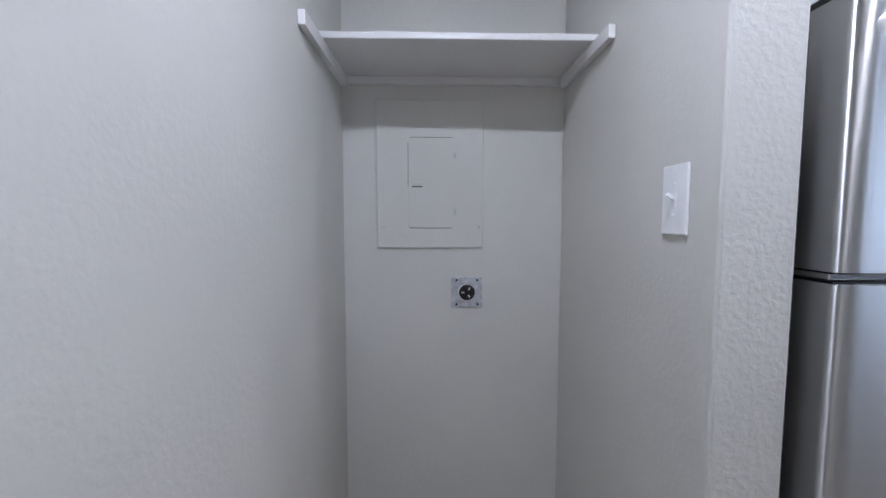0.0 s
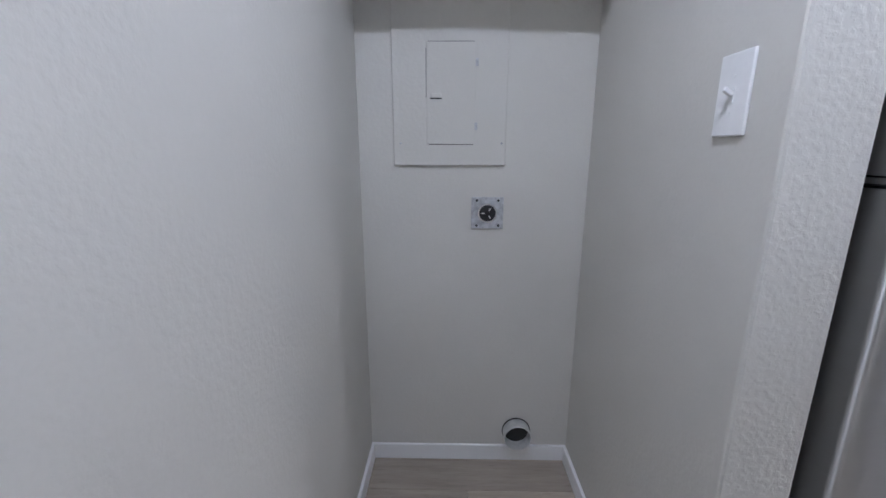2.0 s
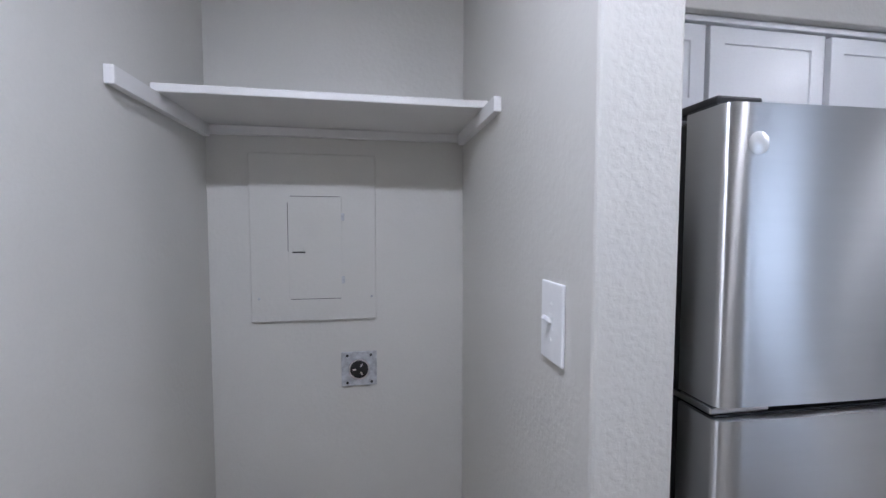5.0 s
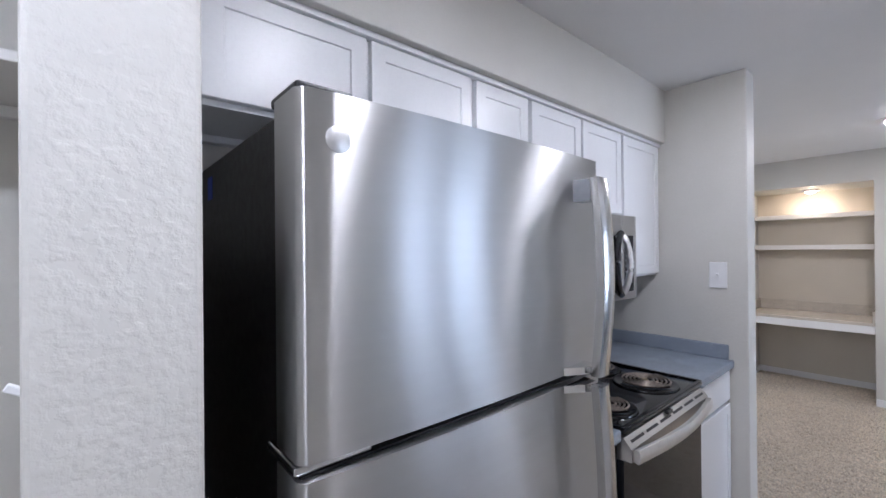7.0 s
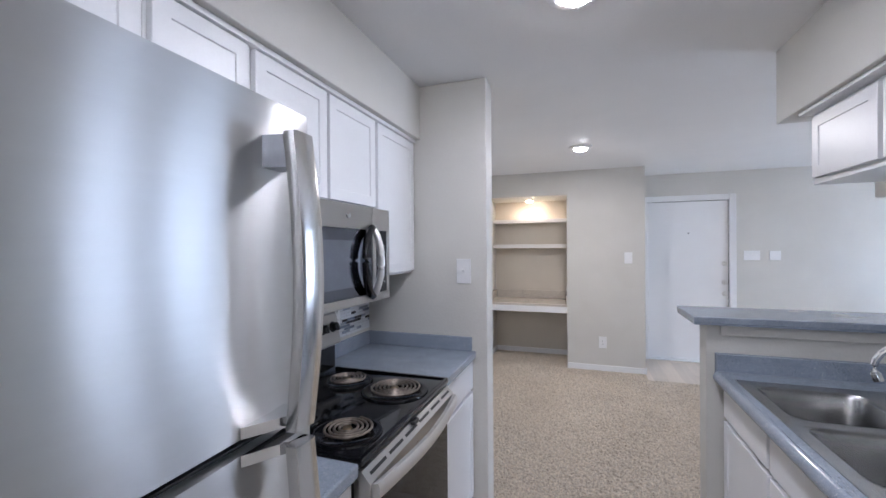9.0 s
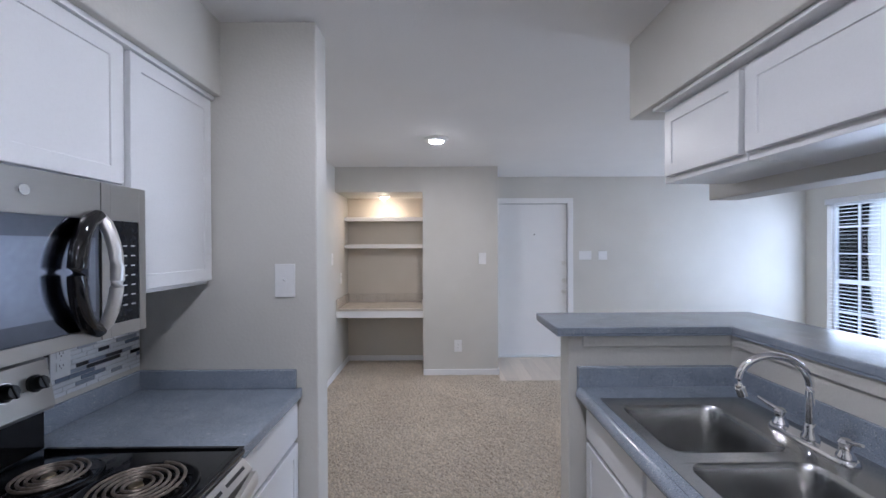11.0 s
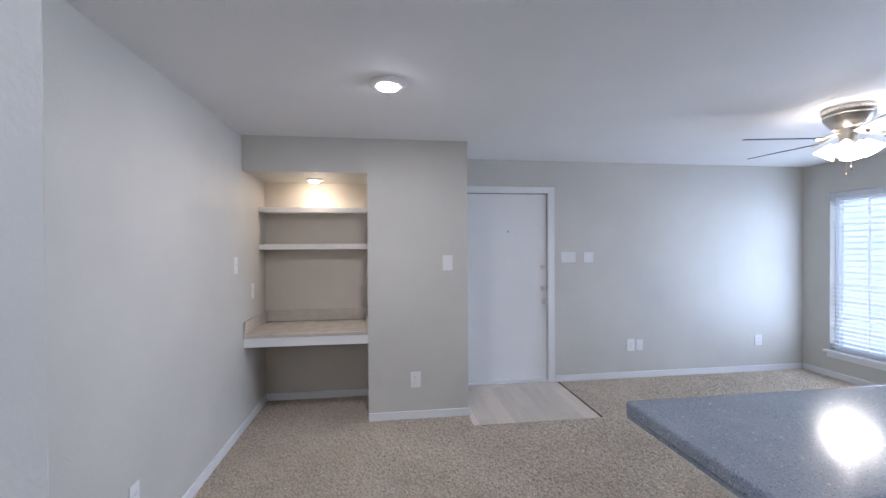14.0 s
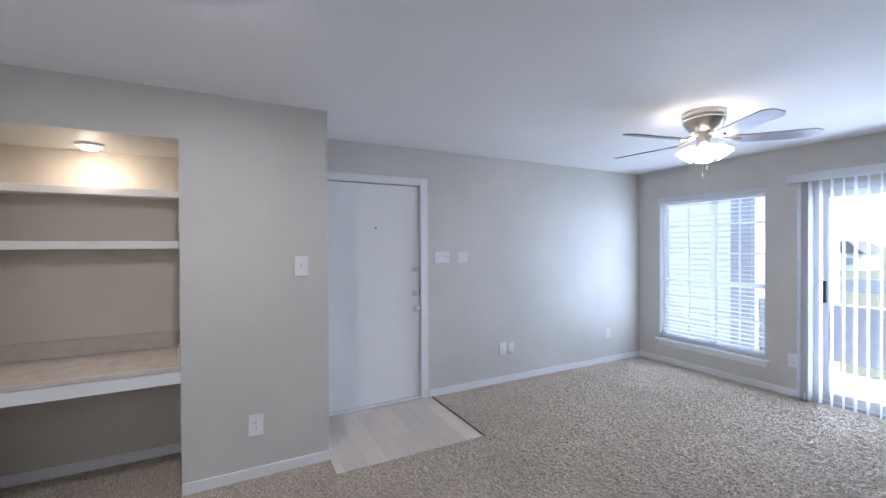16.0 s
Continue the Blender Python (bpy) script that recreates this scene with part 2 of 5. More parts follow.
def vinyl(name, base, through_share):
    """Thin white vinyl that lets part of the daylight shine through."""
    m = plain(name, base, 0.42, vary=0.03)
    t = m.node_tree
    tl, mx = t.nodes.new("ShaderNodeBsdfTranslucent"), t.nodes.new("ShaderNodeMixShader")
    tl.inputs["Color"].default_value = (*base, 1)
    mx.inputs[0].default_value = through_share
    t.links.new(t.nodes["Principled BSDF"].outputs[0], mx.inputs[1])
    t.links.new(tl.outputs[0], mx.inputs[2])
    t.links.new(mx.outputs[0], t.nodes["Material Output"].inputs["Surface"])
    return m


BLINDWHITE = vinyl("blind_vinyl", (0.87, 0.88, 0.90), 0.5)
VANE = vinyl("vane_vinyl", (0.87, 0.88, 0.90), 0.4)
FANBLADE = plain("dark_blade_laminate", (0.10, 0.09, 0.09), 0.35, vary=0.3, scale=12)
VINYLFRAME = plain("window_vinyl", (0.80, 0.81, 0.82), 0.35, vary=0.03)
ALU = plain("slider_aluminium", (0.55, 0.56, 0.58), 0.4, 0.5, 0.05)
SIDING = plain("lap_siding", (0.72, 0.715, 0.70), 0.6, vary=0.06, scale=20)
POSTGREY = plain("grey_painted_post", (0.36, 0.37, 0.40), 0.6, vary=0.08, scale=20)
CONCRETE = plain("patio_boards", (0.42, 0.40, 0.38), 0.8, vary=0.15, scale=18, bumped=0.3)
GRASS = plain("lawn", (0.17, 0.165, 0.095), 0.9, vary=0.4, scale=14, bumped=0.6)
ROOFING = plain("roof_shingle", (0.14, 0.13, 0.13), 0.9, vary=0.25, scale=30)
SCUFF = plain("painted_metal_worn", (0.47, 0.48, 0.50), 0.45, 0.3, 0.25, 60)


# ---- mesh helpers ----
def box(bm, x0, x1, y0, y1, z0, z1, bev=0.0, seg=2):
    tmp = bmesh.new()
    bmesh.ops.create_cube(tmp, size=1.0, matrix=Matrix.Translation(((x0 + x1) / 2, (y0 + y1) / 2, (z0 + z1) / 2)) @ Matrix.Diagonal((abs(x1 - x0), abs(y1 - y0), abs(z1 - z0), 1)))
    if bev:
        bmesh.ops.bevel(tmp, geom=tmp.edges[:], offset=bev, segments=seg, profile=0.5, affect="EDGES")
    me = bpy.data.meshes.new("tmp")
    tmp.to_mesh(me)
    tmp.free()
    bm.from_mesh(me)
    bpy.data.meshes.remove(me)
    return bm


def cube(*a, **k):
    return box(bmesh.new(), *a, **k)


def lathe(bm, profile, m=None, steps=32):
    """Turns (radius, height) pairs about z; m places the result."""
    m = m or Matrix()
    rings = []
    for r, h in profile:
        rings.append([bm.verts.new(m @ Vector((r * math.cos(2 * math.pi * i / steps), r * math.sin(2 * math.pi * i / steps), h))) for i in range(steps)])
    for a, b in zip(rings, rings[1:]):
        for i in range(steps):
            j = (i + 1) % steps
            bm.faces.new((a[i], a[j], b[j], b[i]))
    for ring, (r, h) in ((rings[0], profile[0]), (rings[-1], profile[-1])):
        if r > 1e-4:
            bm.faces.new(ring if ring is rings[-1] else ring[::-1])
    bmesh.ops.remove_doubles(bm, verts=bm.verts[:], dist=1e-5)
    return bm


def tube(bm, pts, r, steps=10, closed=False):
    pts = [Vector(p) for p in pts]
    rings = []
    n = len(pts)
    up = Vector((0, 0, 1))
    for i, p in enumerate(pts):
        a = pts[i - 1] if (i or closed) else p
        b = pts[(i + 1) % n] if (i < n - 1 or closed) else p
        d = (b - a).normalized()
        s = d.cross(up)
        if s.length < 0.05:
            s = d.cross(Vector((1, 0, 0)))
        s.normalize()
        u = s.cross(d)
        rr = r[i] if isinstance(r, (list, tuple)) else r
        rings.append([bm.verts.new(p + rr * (math.cos(2 * math.pi * k / steps) * s + math.sin(2 * math.pi * k / steps) * u)) for k in range(steps)])
    for i in range(n if closed else n - 1):
        a, b = rings[i], rings[(i + 1) % n]
        for k in range(steps):
            l = (k + 1) % steps
            bm.faces.new((a[k], a[l], b[l], b[k]))
    if not closed:
        bm.faces.new(rings[0][::-1])
        bm.faces.new(rings[-1])
    return bm


def prism(bm, outline, axis, lo, hi):
    """Extrudes an outline of pairs along x, y or z."""
    def at(p, h):
        return {"x": (h, p[0], p[1]), "y": (p[0], h, p[1]), "z": (p[0], p[1], h)}[axis]
    a = [bm.verts.new(at(p, lo)) for p in outline]
    b = [bm.verts.new(at(p, hi)) for p in outline]
    bm.faces.new(a)
    bm.faces.new(b[::-1])
    for i in range(len(a)):
        j = (i + 1) % len(a)
        bm.faces.new((a[i], b[i], b[j], a[j]))
    return bm


def solid(name, bm, mat, smooth=False):
    bmesh.ops.recalc_face_normals(bm, faces=bm.faces[:])
    uv = bm.loops.layers.uv.new("UVMap")
    for f in bm.faces:
        n = f.normal
        for l in f.loops:
            c = l.vert.co
            if abs(n.z) > 0.8:
                l[uv].uv = (c.x, c.y)
            elif abs(n.x) > abs(n.y):
                l[uv].uv = (c.y, c.z)
            else:
                l[uv].uv = (c.x, c.z)
        f.smooth = smooth
    me = bpy.data.meshes.new(name)
    bm.to_mesh(me)
    bm.free()
    me.materials.append(mat)
    if smooth:
        me.set_sharp_from_angle(angle=radians(38))
    return new(name, me)


def thing(name, place, label, category, group=""):
    ob = new(name)
    ob.empty_display_size = 0.05
    ob.matrix_world = Matrix.Translation(place)
    return tagged(ob, label, category, group)


def part(name, bm, mat, parent, label="", smooth=False):
    ob = solid(name, bm, mat, smooth)
    ob.parent = parent
    root = parent
    chain = []
    while root is not None:
        chain.append(root)
        root = root.parent
    w = Matrix()
    for o in reversed(chain):
        w = w @ (o.matrix_parent_inverse if o.parent else Matrix()) @ o.matrix_basis
    ob.matrix_parent_inverse = w.inverted()
    if label:
        ob["label"] = label
    return ob


def structure(name, bm, mat, label, smooth=False, category=""):
    return tagged(solid(name, bm, mat, smooth), label, category or name.split("_")[0], kind="structure")


# ---- plan ----
XW, XE = -0.187, 6.865          # west wall, door wall
YN, YK, YC = 1.81, 1.83, 1.863  # back walls: living room, kitchen, laundry closet
YS = -4.215                     # window wall
PX0, PX1, PY = 0.612, 0.742, 1.02     # closet partition
WX0, WX1, WY = 3.147, 3.287, 1.108    # wing wall by the range
BX, BY0, BY1 = 6.15, -0.04, 0.815     # boxed-out wall beside the niche

structure("wall_north", box(box(cube(XW - 0.12, PX0 + 0.06, YC, YC + 0.12, 0, CEIL), PX0 + 0.06, WX0 + 0.07, YK, YC + 0.12, 0, CEIL), WX0 + 0.07, XE + 0.12, YN, YC + 0.12, 0, CEIL), WALL, "greige painted textured wall behind kitchen and closet")
structure("wall_west", cube(XW - 0.12, XW, YS, YC, 0, CEIL), WALL, "greige painted textured wall along the closet")
pw = structure("wall_partition", cube(PX0, PX1, PY, YC, 0, CEIL, bev=0.006), WALL, "greige textured partition wall between closet and refrigerator")
pw.data.materials.append(WALL_SPRAY)
for poly in pw.data.polygons:
    poly.material_index = 1 if poly.normal.y < -0.4 else 0
structure("wall_wing", cube(WX0, WX1, WY, YK, 0, CEIL, bev=0.006), WALL, "greige painted wing wall at the end of the counter")
DY0, DY1, DZ = -1.085, -0.135, 2.045
bm = cube(XE, XE + 0.12, YS, DY0, 0, CEIL)
box(bm, XE, XE + 0.12, DY1, YN, 0, CEIL)
box(bm, XE, XE + 0.12, DY0, DY1, DZ, CEIL)
structure("wall_east", bm, WALL, "greige painted wall with the white entry door")
bm = cube(BX, XE, BY0, BY1, 0, CEIL)
structure("wall_box", bm, WALL, "greige boxed-out wall between desk niche and entry")
structure("wall_niche_header", cube(BX, XE, BY1, YN, 2.092, CEIL), WALL, "greige dropped header above the desk niche")
structure("wall_niche_back", cube(6.762, XE, BY1, YN, 0, 2.092), NICHE, "greige back wall of the desk niche, lamp warmth tinted in")
WIN = (5.440, 6.568, 0.300, 1.985)
SL = (3.28, 5.065, 0.0, 1.99)
bm = cube(XW - 0.12, SL[0], YS - 0.14, YS, 0, CEIL)
box(bm, SL[0], SL[1], YS - 0.14, YS, SL[3], CEIL)
box(bm, SL[1], WIN[0], YS - 0.14, YS, 0, CEIL)
box(bm, WIN[0], WIN[1], YS - 0.14, YS, 0, WIN[2])
box(bm, WIN[0], WIN[1], YS - 0.14, YS, WIN[3], CEIL)
box(bm, WIN[1], XE + 0.12, YS - 0.14, YS, 0, CEIL)
structure("wall_south", bm, WALL, "greige painted wall with window and sliding door")
structure("ceiling", cube(XW - 0.12, XE + 0.12, YS - 0.14, YC + 0.12, CEIL, CEIL + 0.15), CEILING, "white lightly textured painted ceiling")
structure("soffit_north", cube(PX1, WX0, 1.492, YK, 2.078, CEIL, bev=0.004), WALL, "greige soffit above the range-side cabinets", category="soffit")
structure("soffit_south", cube(0.9, 3.342, -0.605, -0.25, 2.037, CEIL, bev=0.004), WALL, "greige soffit above the sink-side cabinets", category="soffit")
# unseen wall, added to bounce lamp light onto the refrigerator and kitchen
structure("wall_hall", cube(XW, 1.195, -0.738, -0.608, 0, CEIL), WALL, "unseen greige wall added facing the laundry closet to bounce light")
structure("wall_pass_header", cube(0.9, 3.334, -0.74, -0.606, 1.672, CEIL, bev=0.004), WALL, "greige header wall over the breakfast bar")
bm = cube(3.166, 3.278, -0.70, 0.085, 0, 1.105, bev=0.004)
box(bm, 1.2, 3.166, -0.70, -0.588, 0, 1.105)
structure("wall_pony", bm, WALL, "greige half wall carrying the breakfast bar")
structure("floor", cube(XW - 0.12, XE + 0.12, YS - 0.14, YC + 0.12, -0.12, -0.013), CARPET, "carpet-covered subfloor slab")


def run(name, pts, label, z0=0.0, z1=0.068, th=0.013):
    """Baseboard: pairs of wall-line segments (x0, y0, x1, y1, nx, ny)."""
    for x0, y0, x1, y1, nx, ny in pts:
        xa, xb = sorted((x0, x1))
        ya, yb = sorted((y0, y1))
        if nx:
            xa, xb = (xa, xa + th) if nx > 0 else (xa - th, xa)
        else:
            ya, yb = (ya, ya + th) if ny > 0 else (ya - th, ya)
        structure(name, cube(xa, xb, ya, yb, z0, z1, bev=0.003), TRIM, label)


run("baseboard", [(XW, YC, PX0, YC, 0, -1), (XW, 0.2, XW, YC - 0.013, 1, 0), (PX0, PY, PX0, YC - 0.013, -1, 0)], "white painted baseboard in the laundry closet")
run("baseboard", [(WX1, YN, 6.762, YN, 0, -1), (6.762, BY1, 6.762, YN - 0.013, -1, 0), (BX, BY0, BX, BY1, -1, 0), (BX - 0.013, BY0, XE, BY0, 0, -1),
                  (XE, YS, XE, DY0 - 0.055, -1, 0), (SL[1] + 0.05, YS, XE - 0.013, YS, 0, 1)], "white painted baseboard along the carpet")


# ---- laundry closet ----
def wire_shelf_board():
    t = thing("closet_shelf", (0.21, 1.70, 1.803), "painted wooden closet shelf resting on wall cleats", "shelf")
    part("board", cube(XW + 0.003, PX0 - 0.003, 1.545, YC - 0.003, 1.803, 1.823, bev=0.003), SHELF, t)
    part("side_cleat", cube(XW + 0.001, XW + 0.020, 1.385, YC - 0.02, 1.766, 1.8025, bev=0.002), SHELF, t)
    part("side_cleat", cube(PX0 - 0.020, PX0 - 0.001, 1.44, YC - 0.02, 1.766, 1.8025, bev=0.002), SHELF, t)
    part("back_cleat", cube(XW + 0.001, PX0 - 0.001, YC - 0.019, YC - 0.001, 1.776, 1.8025, bev=0.002), SHELF, t)


def breaker_panel():
    y = YC - 0.001
    t = thing("breaker_panel", (0.13, y, 1.195), "breaker panel cover painted over in wall colour", "electrical panel")
    part("cover", cube(-0.066, 0.321, y - 0.011, y, 1.195, 1.725, bev=0.004), WALL, t)
    part("panel_door", cube(0.050, 0.214, y - 0.0145, y - 0.0115, 1.268, 1.590, bev=0.0012), WALL, t, "hinged panel door with rounded corners")
    for a in ((0.048, 0.0495, 1.42, 1.572), (0.056, 0.208, 1.2655, 1.267), (0.056, 0.208, 1.591, 1.5925)):
        part("door_gap", cube(a[0], a[1], y - 0.0125, y - 0.0112, a[2], a[3]), BLACK, t, "dark gap beside the panel door")
    part("latch", cube(0.064, 0.100, y - 0.020, y - 0.0148, 1.418, 1.432, bev=0.002), WALL, t)
    part("latch_slot", cube(0.062, 0.101, y - 0.0165, y - 0.0148, 1.4135, 1.4172), BLACK, t)
    for z in (1.528, 1.326):
        part("hinge", cube(0.212, 0.222, y - 0.0175, y - 0.0112, z - 0.012, z + 0.012, bev=0.002), SCUFF, t, "chipped bare metal hinge")
    for x in (-0.040, 0.306):
        part("screw", lathe(bmesh.new(), [(0.004, 0), (0.004, 0.002), (0.0001, 0.003)], pose(x, y - 0.011, 1.270, 90), 12), SCUFF, t)


def dryer_outlet():
    y = YC - 0.001
    t = thing("dryer_receptacle", (0.264, y, 0.973), "worn metal plate with round black dryer receptacle", "power outlet")
    part("plate", cube(0.207, 0.321, y - 0.007, y, 0.973, 1.086, bev=0.0015), SCUFF, t)
    m = pose(0.264, y - 0.007, 1.029, 90)
    part("socket", lathe(bmesh.new(), [(0.031, 0), (0.031, 0.004), (0.028, 0.006), (0.0001, 0.006)], m), BLACK, t, smooth=True)
    part("socket_ring", lathe(bmesh.new(), [(0.031, 0.001), (0.034, 0.001), (0.034, 0.005), (0.031, 0.005)], m), CHROME, t, smooth=True)
    for a in (90, 210, 330):
        s = bmesh.new()
        box(s, -0.0025, 0.0025, 0.010, 0.021, 0.006, 0.0075)
        bmesh.ops.transform(s, matrix=m @ pose(0, 0, 0, 0, 0, a), verts=s.verts[:])
        part("contact_slot", s, CHROME, t)
    for x, z in ((-0.038, 0.045), (0.038, 0.045), (-0.038, -0.045), (0.040, -0.045)):
        part("plate_screw", lathe(bmesh.new(), [(0.0045, 0), (0.0045, 0.0015), (0.0001, 0.002)], pose(0.264 + x, y - 0.007, 1.029 + z, 90), 10), BLACK, t)


def dryer_duct():
    t = thing("dryer_vent_duct", (0.405, YC, 0.133), "short galvanised dryer vent duct in the wall", "vent duct")
    m = pose(0.405, YC, 0.133, 90)
    part("duct", lathe(bmesh.new(), [(0.0535, -0.05), (0.0535, 0.052), (0.0515, 0.054), (0.0500, 0.052), (0.0500, -0.05)], m, 40), GALV, t, smooth=True)
    # black disc put in for the shade deep in the duct
    part("duct_shade_disc", lathe(bmesh.new(), [(0.0001, 0.002), (0.0495, 0.002), (0.0495, 0.004), (0.0001, 0.004)], m, 40), BLACK, t, "black disc for the unlit inside of the duct")
    for i in range(16):
        a = radians(180 + i * 12)
        s = bmesh.new()
        box(s, -0.0012, 0.0012, 0.0535, 0.0550, 0.018, 0.050)
        bmesh.ops.transform(s, matrix=m @ pose(0, 0, 0, 0, 0, math.degrees(a) - 90), verts=s.verts[:])
        part("crimp", s, GALV, t)
    part("wall_cut", lathe(bmesh.new(), [(0.0540, 0.0005), (0.0575, 0.0005), (0.0575, 0.0030), (0.0540, 0.0030)], m, 40), BLACK, t, "ragged dark cut round the duct", True)


def wall_plate(name, label, category, m, w=0.082, h=0.135, kind="toggle", group=""):
    """A cover plate in the plane z = 0, facing +z, y up, placed by m."""
    t = thing(name, m.translation, label, category, group)

    def put(n, bm, mat, lab="", smooth=False):
        bmesh.ops.transform(bm, matrix=m, verts=bm.verts[:])
        return part(n, bm, mat, t, lab, smooth)

    put("plate", cube(-w / 2, w / 2, -h / 2, h / 2, 0.0005, 0.0065, bev=0.0025), PLASTIC)
    if kind.startswith("toggle"):
        n = int(kind[6:] or 1)
        for i in range(n):
            x = (i - (n - 1) / 2) * 0.046
            put("slot", cube(x - 0.006, x + 0.006, -0.013, 0.013, 0.0066, 0.0076), PLASTIC)
            tb = cube(-0.0045, 0.0045, -0.004, 0.004, 0, 0.017, bev=0.0015)
            bmesh.ops.transform(tb, matrix=pose(x, 0.001, 0.0070, -32), verts=tb.verts[:])
            put("toggle", tb, PLASTIC)
            for s in (-0.030, 0.030):
                put("screw", lathe(bmesh.new(), [(0.0032, 0.0066), (0.0032, 0.0074), (0.0001, 0.0079)], Matrix.Translation((x, s, 0)), 10), PLASTIC)
    elif kind == "outlet":
        for s in (-0.0195, 0.0195):
            put("receptacle", cube(-0.0165, 0.0165, s - 0.0135, s + 0.0135, 0.0066, 0.0085, bev=0.001), PLASTIC)
            for x in (-0.006, 0.006):
                put("slot", cube(x - 0.001, x + 0.001, s - 0.002, s + 0.006, 0.0086, 0.0089), BLACK)
            put("ground_hole", lathe(bmesh.new(), [(0.0022, 0.0086), (0.0001, 0.0089)], Matrix.Translation((0, s - 0.007, 0)), 8), BLACK)
        put("screw", lathe(bmesh.new(), [(0.003, 0.0066), (0.003, 0.0080), (0.0001, 0.0084)], None, 10), PLASTIC)
    elif kind == "jack":
        put("jack", lathe(bmesh.new(), [(0.006, 0.0066), (0.006, 0.011), (0.0001, 0.011)], None, 12), NICKEL)
    return t


def on_south_face(x, y, z):   # plate on a wall that faces -y
    return pose(x, y, z, 90)


def on_west_face(x, y, z):    # plate on a wall that faces -x
    return pose(x, y, z, 90, 0, -90)


def on_north_face(x, y, z):   # plate on a wall that faces +y
    return pose(x, y, z, 90, 0, 180)


wire_shelf_board()
breaker_panel()
dryer_outlet()
dryer_duct()
wall_plate("light_switch", "white toggle light switch on the closet partition", "light switch", on_west_face(PX0, 1.143, 1.337))


# ---- ceiling lamps ----
def disk_lamp(x, y, z, r, mat, watts, colour, label):
    t = thing("ceiling_lamp", (x, y, z), label, "ceiling lamp", "flush ceiling lamps")
    m = Matrix.Translation((x, y, z))
    part("trim_ring", lathe(bmesh.new(), [(r * 0.53, -0.001), (r, -0.001), (r, -0.008), (r * 0.88, -0.017), (r * 0.53, -0.020)], m, 48), TRIM, t, smooth=True)
    part("lens", lathe(bmesh.new(), [(r * 0.54, -0.012), (r * 0.55, -0.022), (r * 0.50, -0.029), (r * 0.34, -0.034), (0.0001, -0.036)], m, 48), mat, t, "glowing frosted lens", True)
    a = new("lamp_light", bpy.data.lights.new("lamp_light", "AREA"))
    a.data.shape, a.data.size, a.data.energy, a.data.color = "DISK", r * 0.95, watts, colour
    a.matrix_world = pose(x, y, z - 0.0395)
    return t


WARM = (1.0, 0.90, 0.76)
COOL = (0.94, 0.97, 1.0)
NEUTRAL = (1.0, 0.985, 0.955)
disk_lamp(2.530, 0.635, CEIL, 0.105, LENS, LAMP_W * 0.26, NEUTRAL, "round white flush ceiling lamp in the kitchen")
disk_lamp(1.250, 0.635, CEIL, 0.105, LENS, LAMP_W * 0.26, NEUTRAL, "round white flush ceiling lamp before the refrigerator")
disk_lamp(0.21, 0.62, CEIL, 0.105, LENS, LAMP_W * 0.62, COOL, "round white flush ceiling lamp before the closet")
disk_lamp(4.955, 0.643, CEIL, 0.105, LENS, LAMP_W * 0.74, WARM, "round white flush ceiling lamp, lit, near entry")
disk_lamp(6.533, 1.305, 2.092, 0.075, LENS_WARM, 0.11, (1.0, 0.76, 0.50), "small warm round lamp in the niche ceiling")


# ---- kitchen, range side ----
def shaker(t, x0, x1, z0, z1, y, ny, name="door", rail=0.062):
    """A framed cabinet door in the plane y, facing ny (-1 or 1)."""
    a, b = (y, y + 0.019) if ny < 0 else (y - 0.019, y)
    bm = cube(x0, x1, a, b, z0, z1)
    f = [f for f in bm.faces if f.normal.y * ny > 0.9][0]
    bmesh.ops.bevel(bm, geom=list(f.edges), offset=0.0016, segments=1, affect="EDGES")
    f = max((f for f in bm.faces if f.normal.y * ny > 0.9), key=lambda q: q.calc_area())
    bmesh.ops.inset_region(bm, faces=[f], thickness=rail - 0.0016)
    r = bmesh.ops.inset_region(bm, faces=[f], thickness=0.0025)
    bmesh.ops.translate(bm, verts=f.verts[:], vec=(0, -ny * 0.0045, 0))
    ob = part(name, bm, CABINET, t)
    return ob


def upper_cabinet(x0, x1, z0, doors, label, yf=1.527, yb=YK - 0.002, ztop=2.075, ny=-1, group="upper cabinets by the range", lift=0.014):
    t = thing("upper_cabinet", ((x0 + x1) / 2, (yf + yb) / 2, z0), label, "cabinet", group)
    ys = sorted((yf - ny * 0.020, yb))
    part("body", cube(x0 + 0.001, x1 - 0.001, ys[0], ys[1], z0, ztop, bev=0.0015), CABINET, t)
    for a, b in doors:
        shaker(t, a, b, z0 + lift, ztop - 0.018, yf, ny, rail=0.064)
    return t


over = upper_cabinet(PX1 + 0.004, 1.638, 1.795, [(0.83, 1.226), (1.242, 1.626)], "white shaker wall cabinet over the refrigerator")
part("hanging_rail", cube(PX1 + 0.05, 1.60, 1.790, YK - 0.003, 1.774, 1.7945, bev=0.002), CABINET, over)
upper_cabinet(1.640, 1.940, 1.327, [(1.650, 1.932)], "narrow white shaker wall cabinet beside the microwave")
upper_cabinet(1.942, 2.698, 1.640, [(1.956, 2.310), (2.328, 2.686)], "white two-door shaker cabinet over the microwave")
upper_cabinet(2.700, 3.140, 1.325, [(2.712, 3.136)], "tall white shaker wall cabinet by wing wall")
structure("crown_strip", cube(PX1 + 0.001, WX0 - 0.002, 1.518, 1.5468, 2.0605, 2.0775, bev=0.002), TRIM, "thin white strip above the wall cabinets", category="trim")


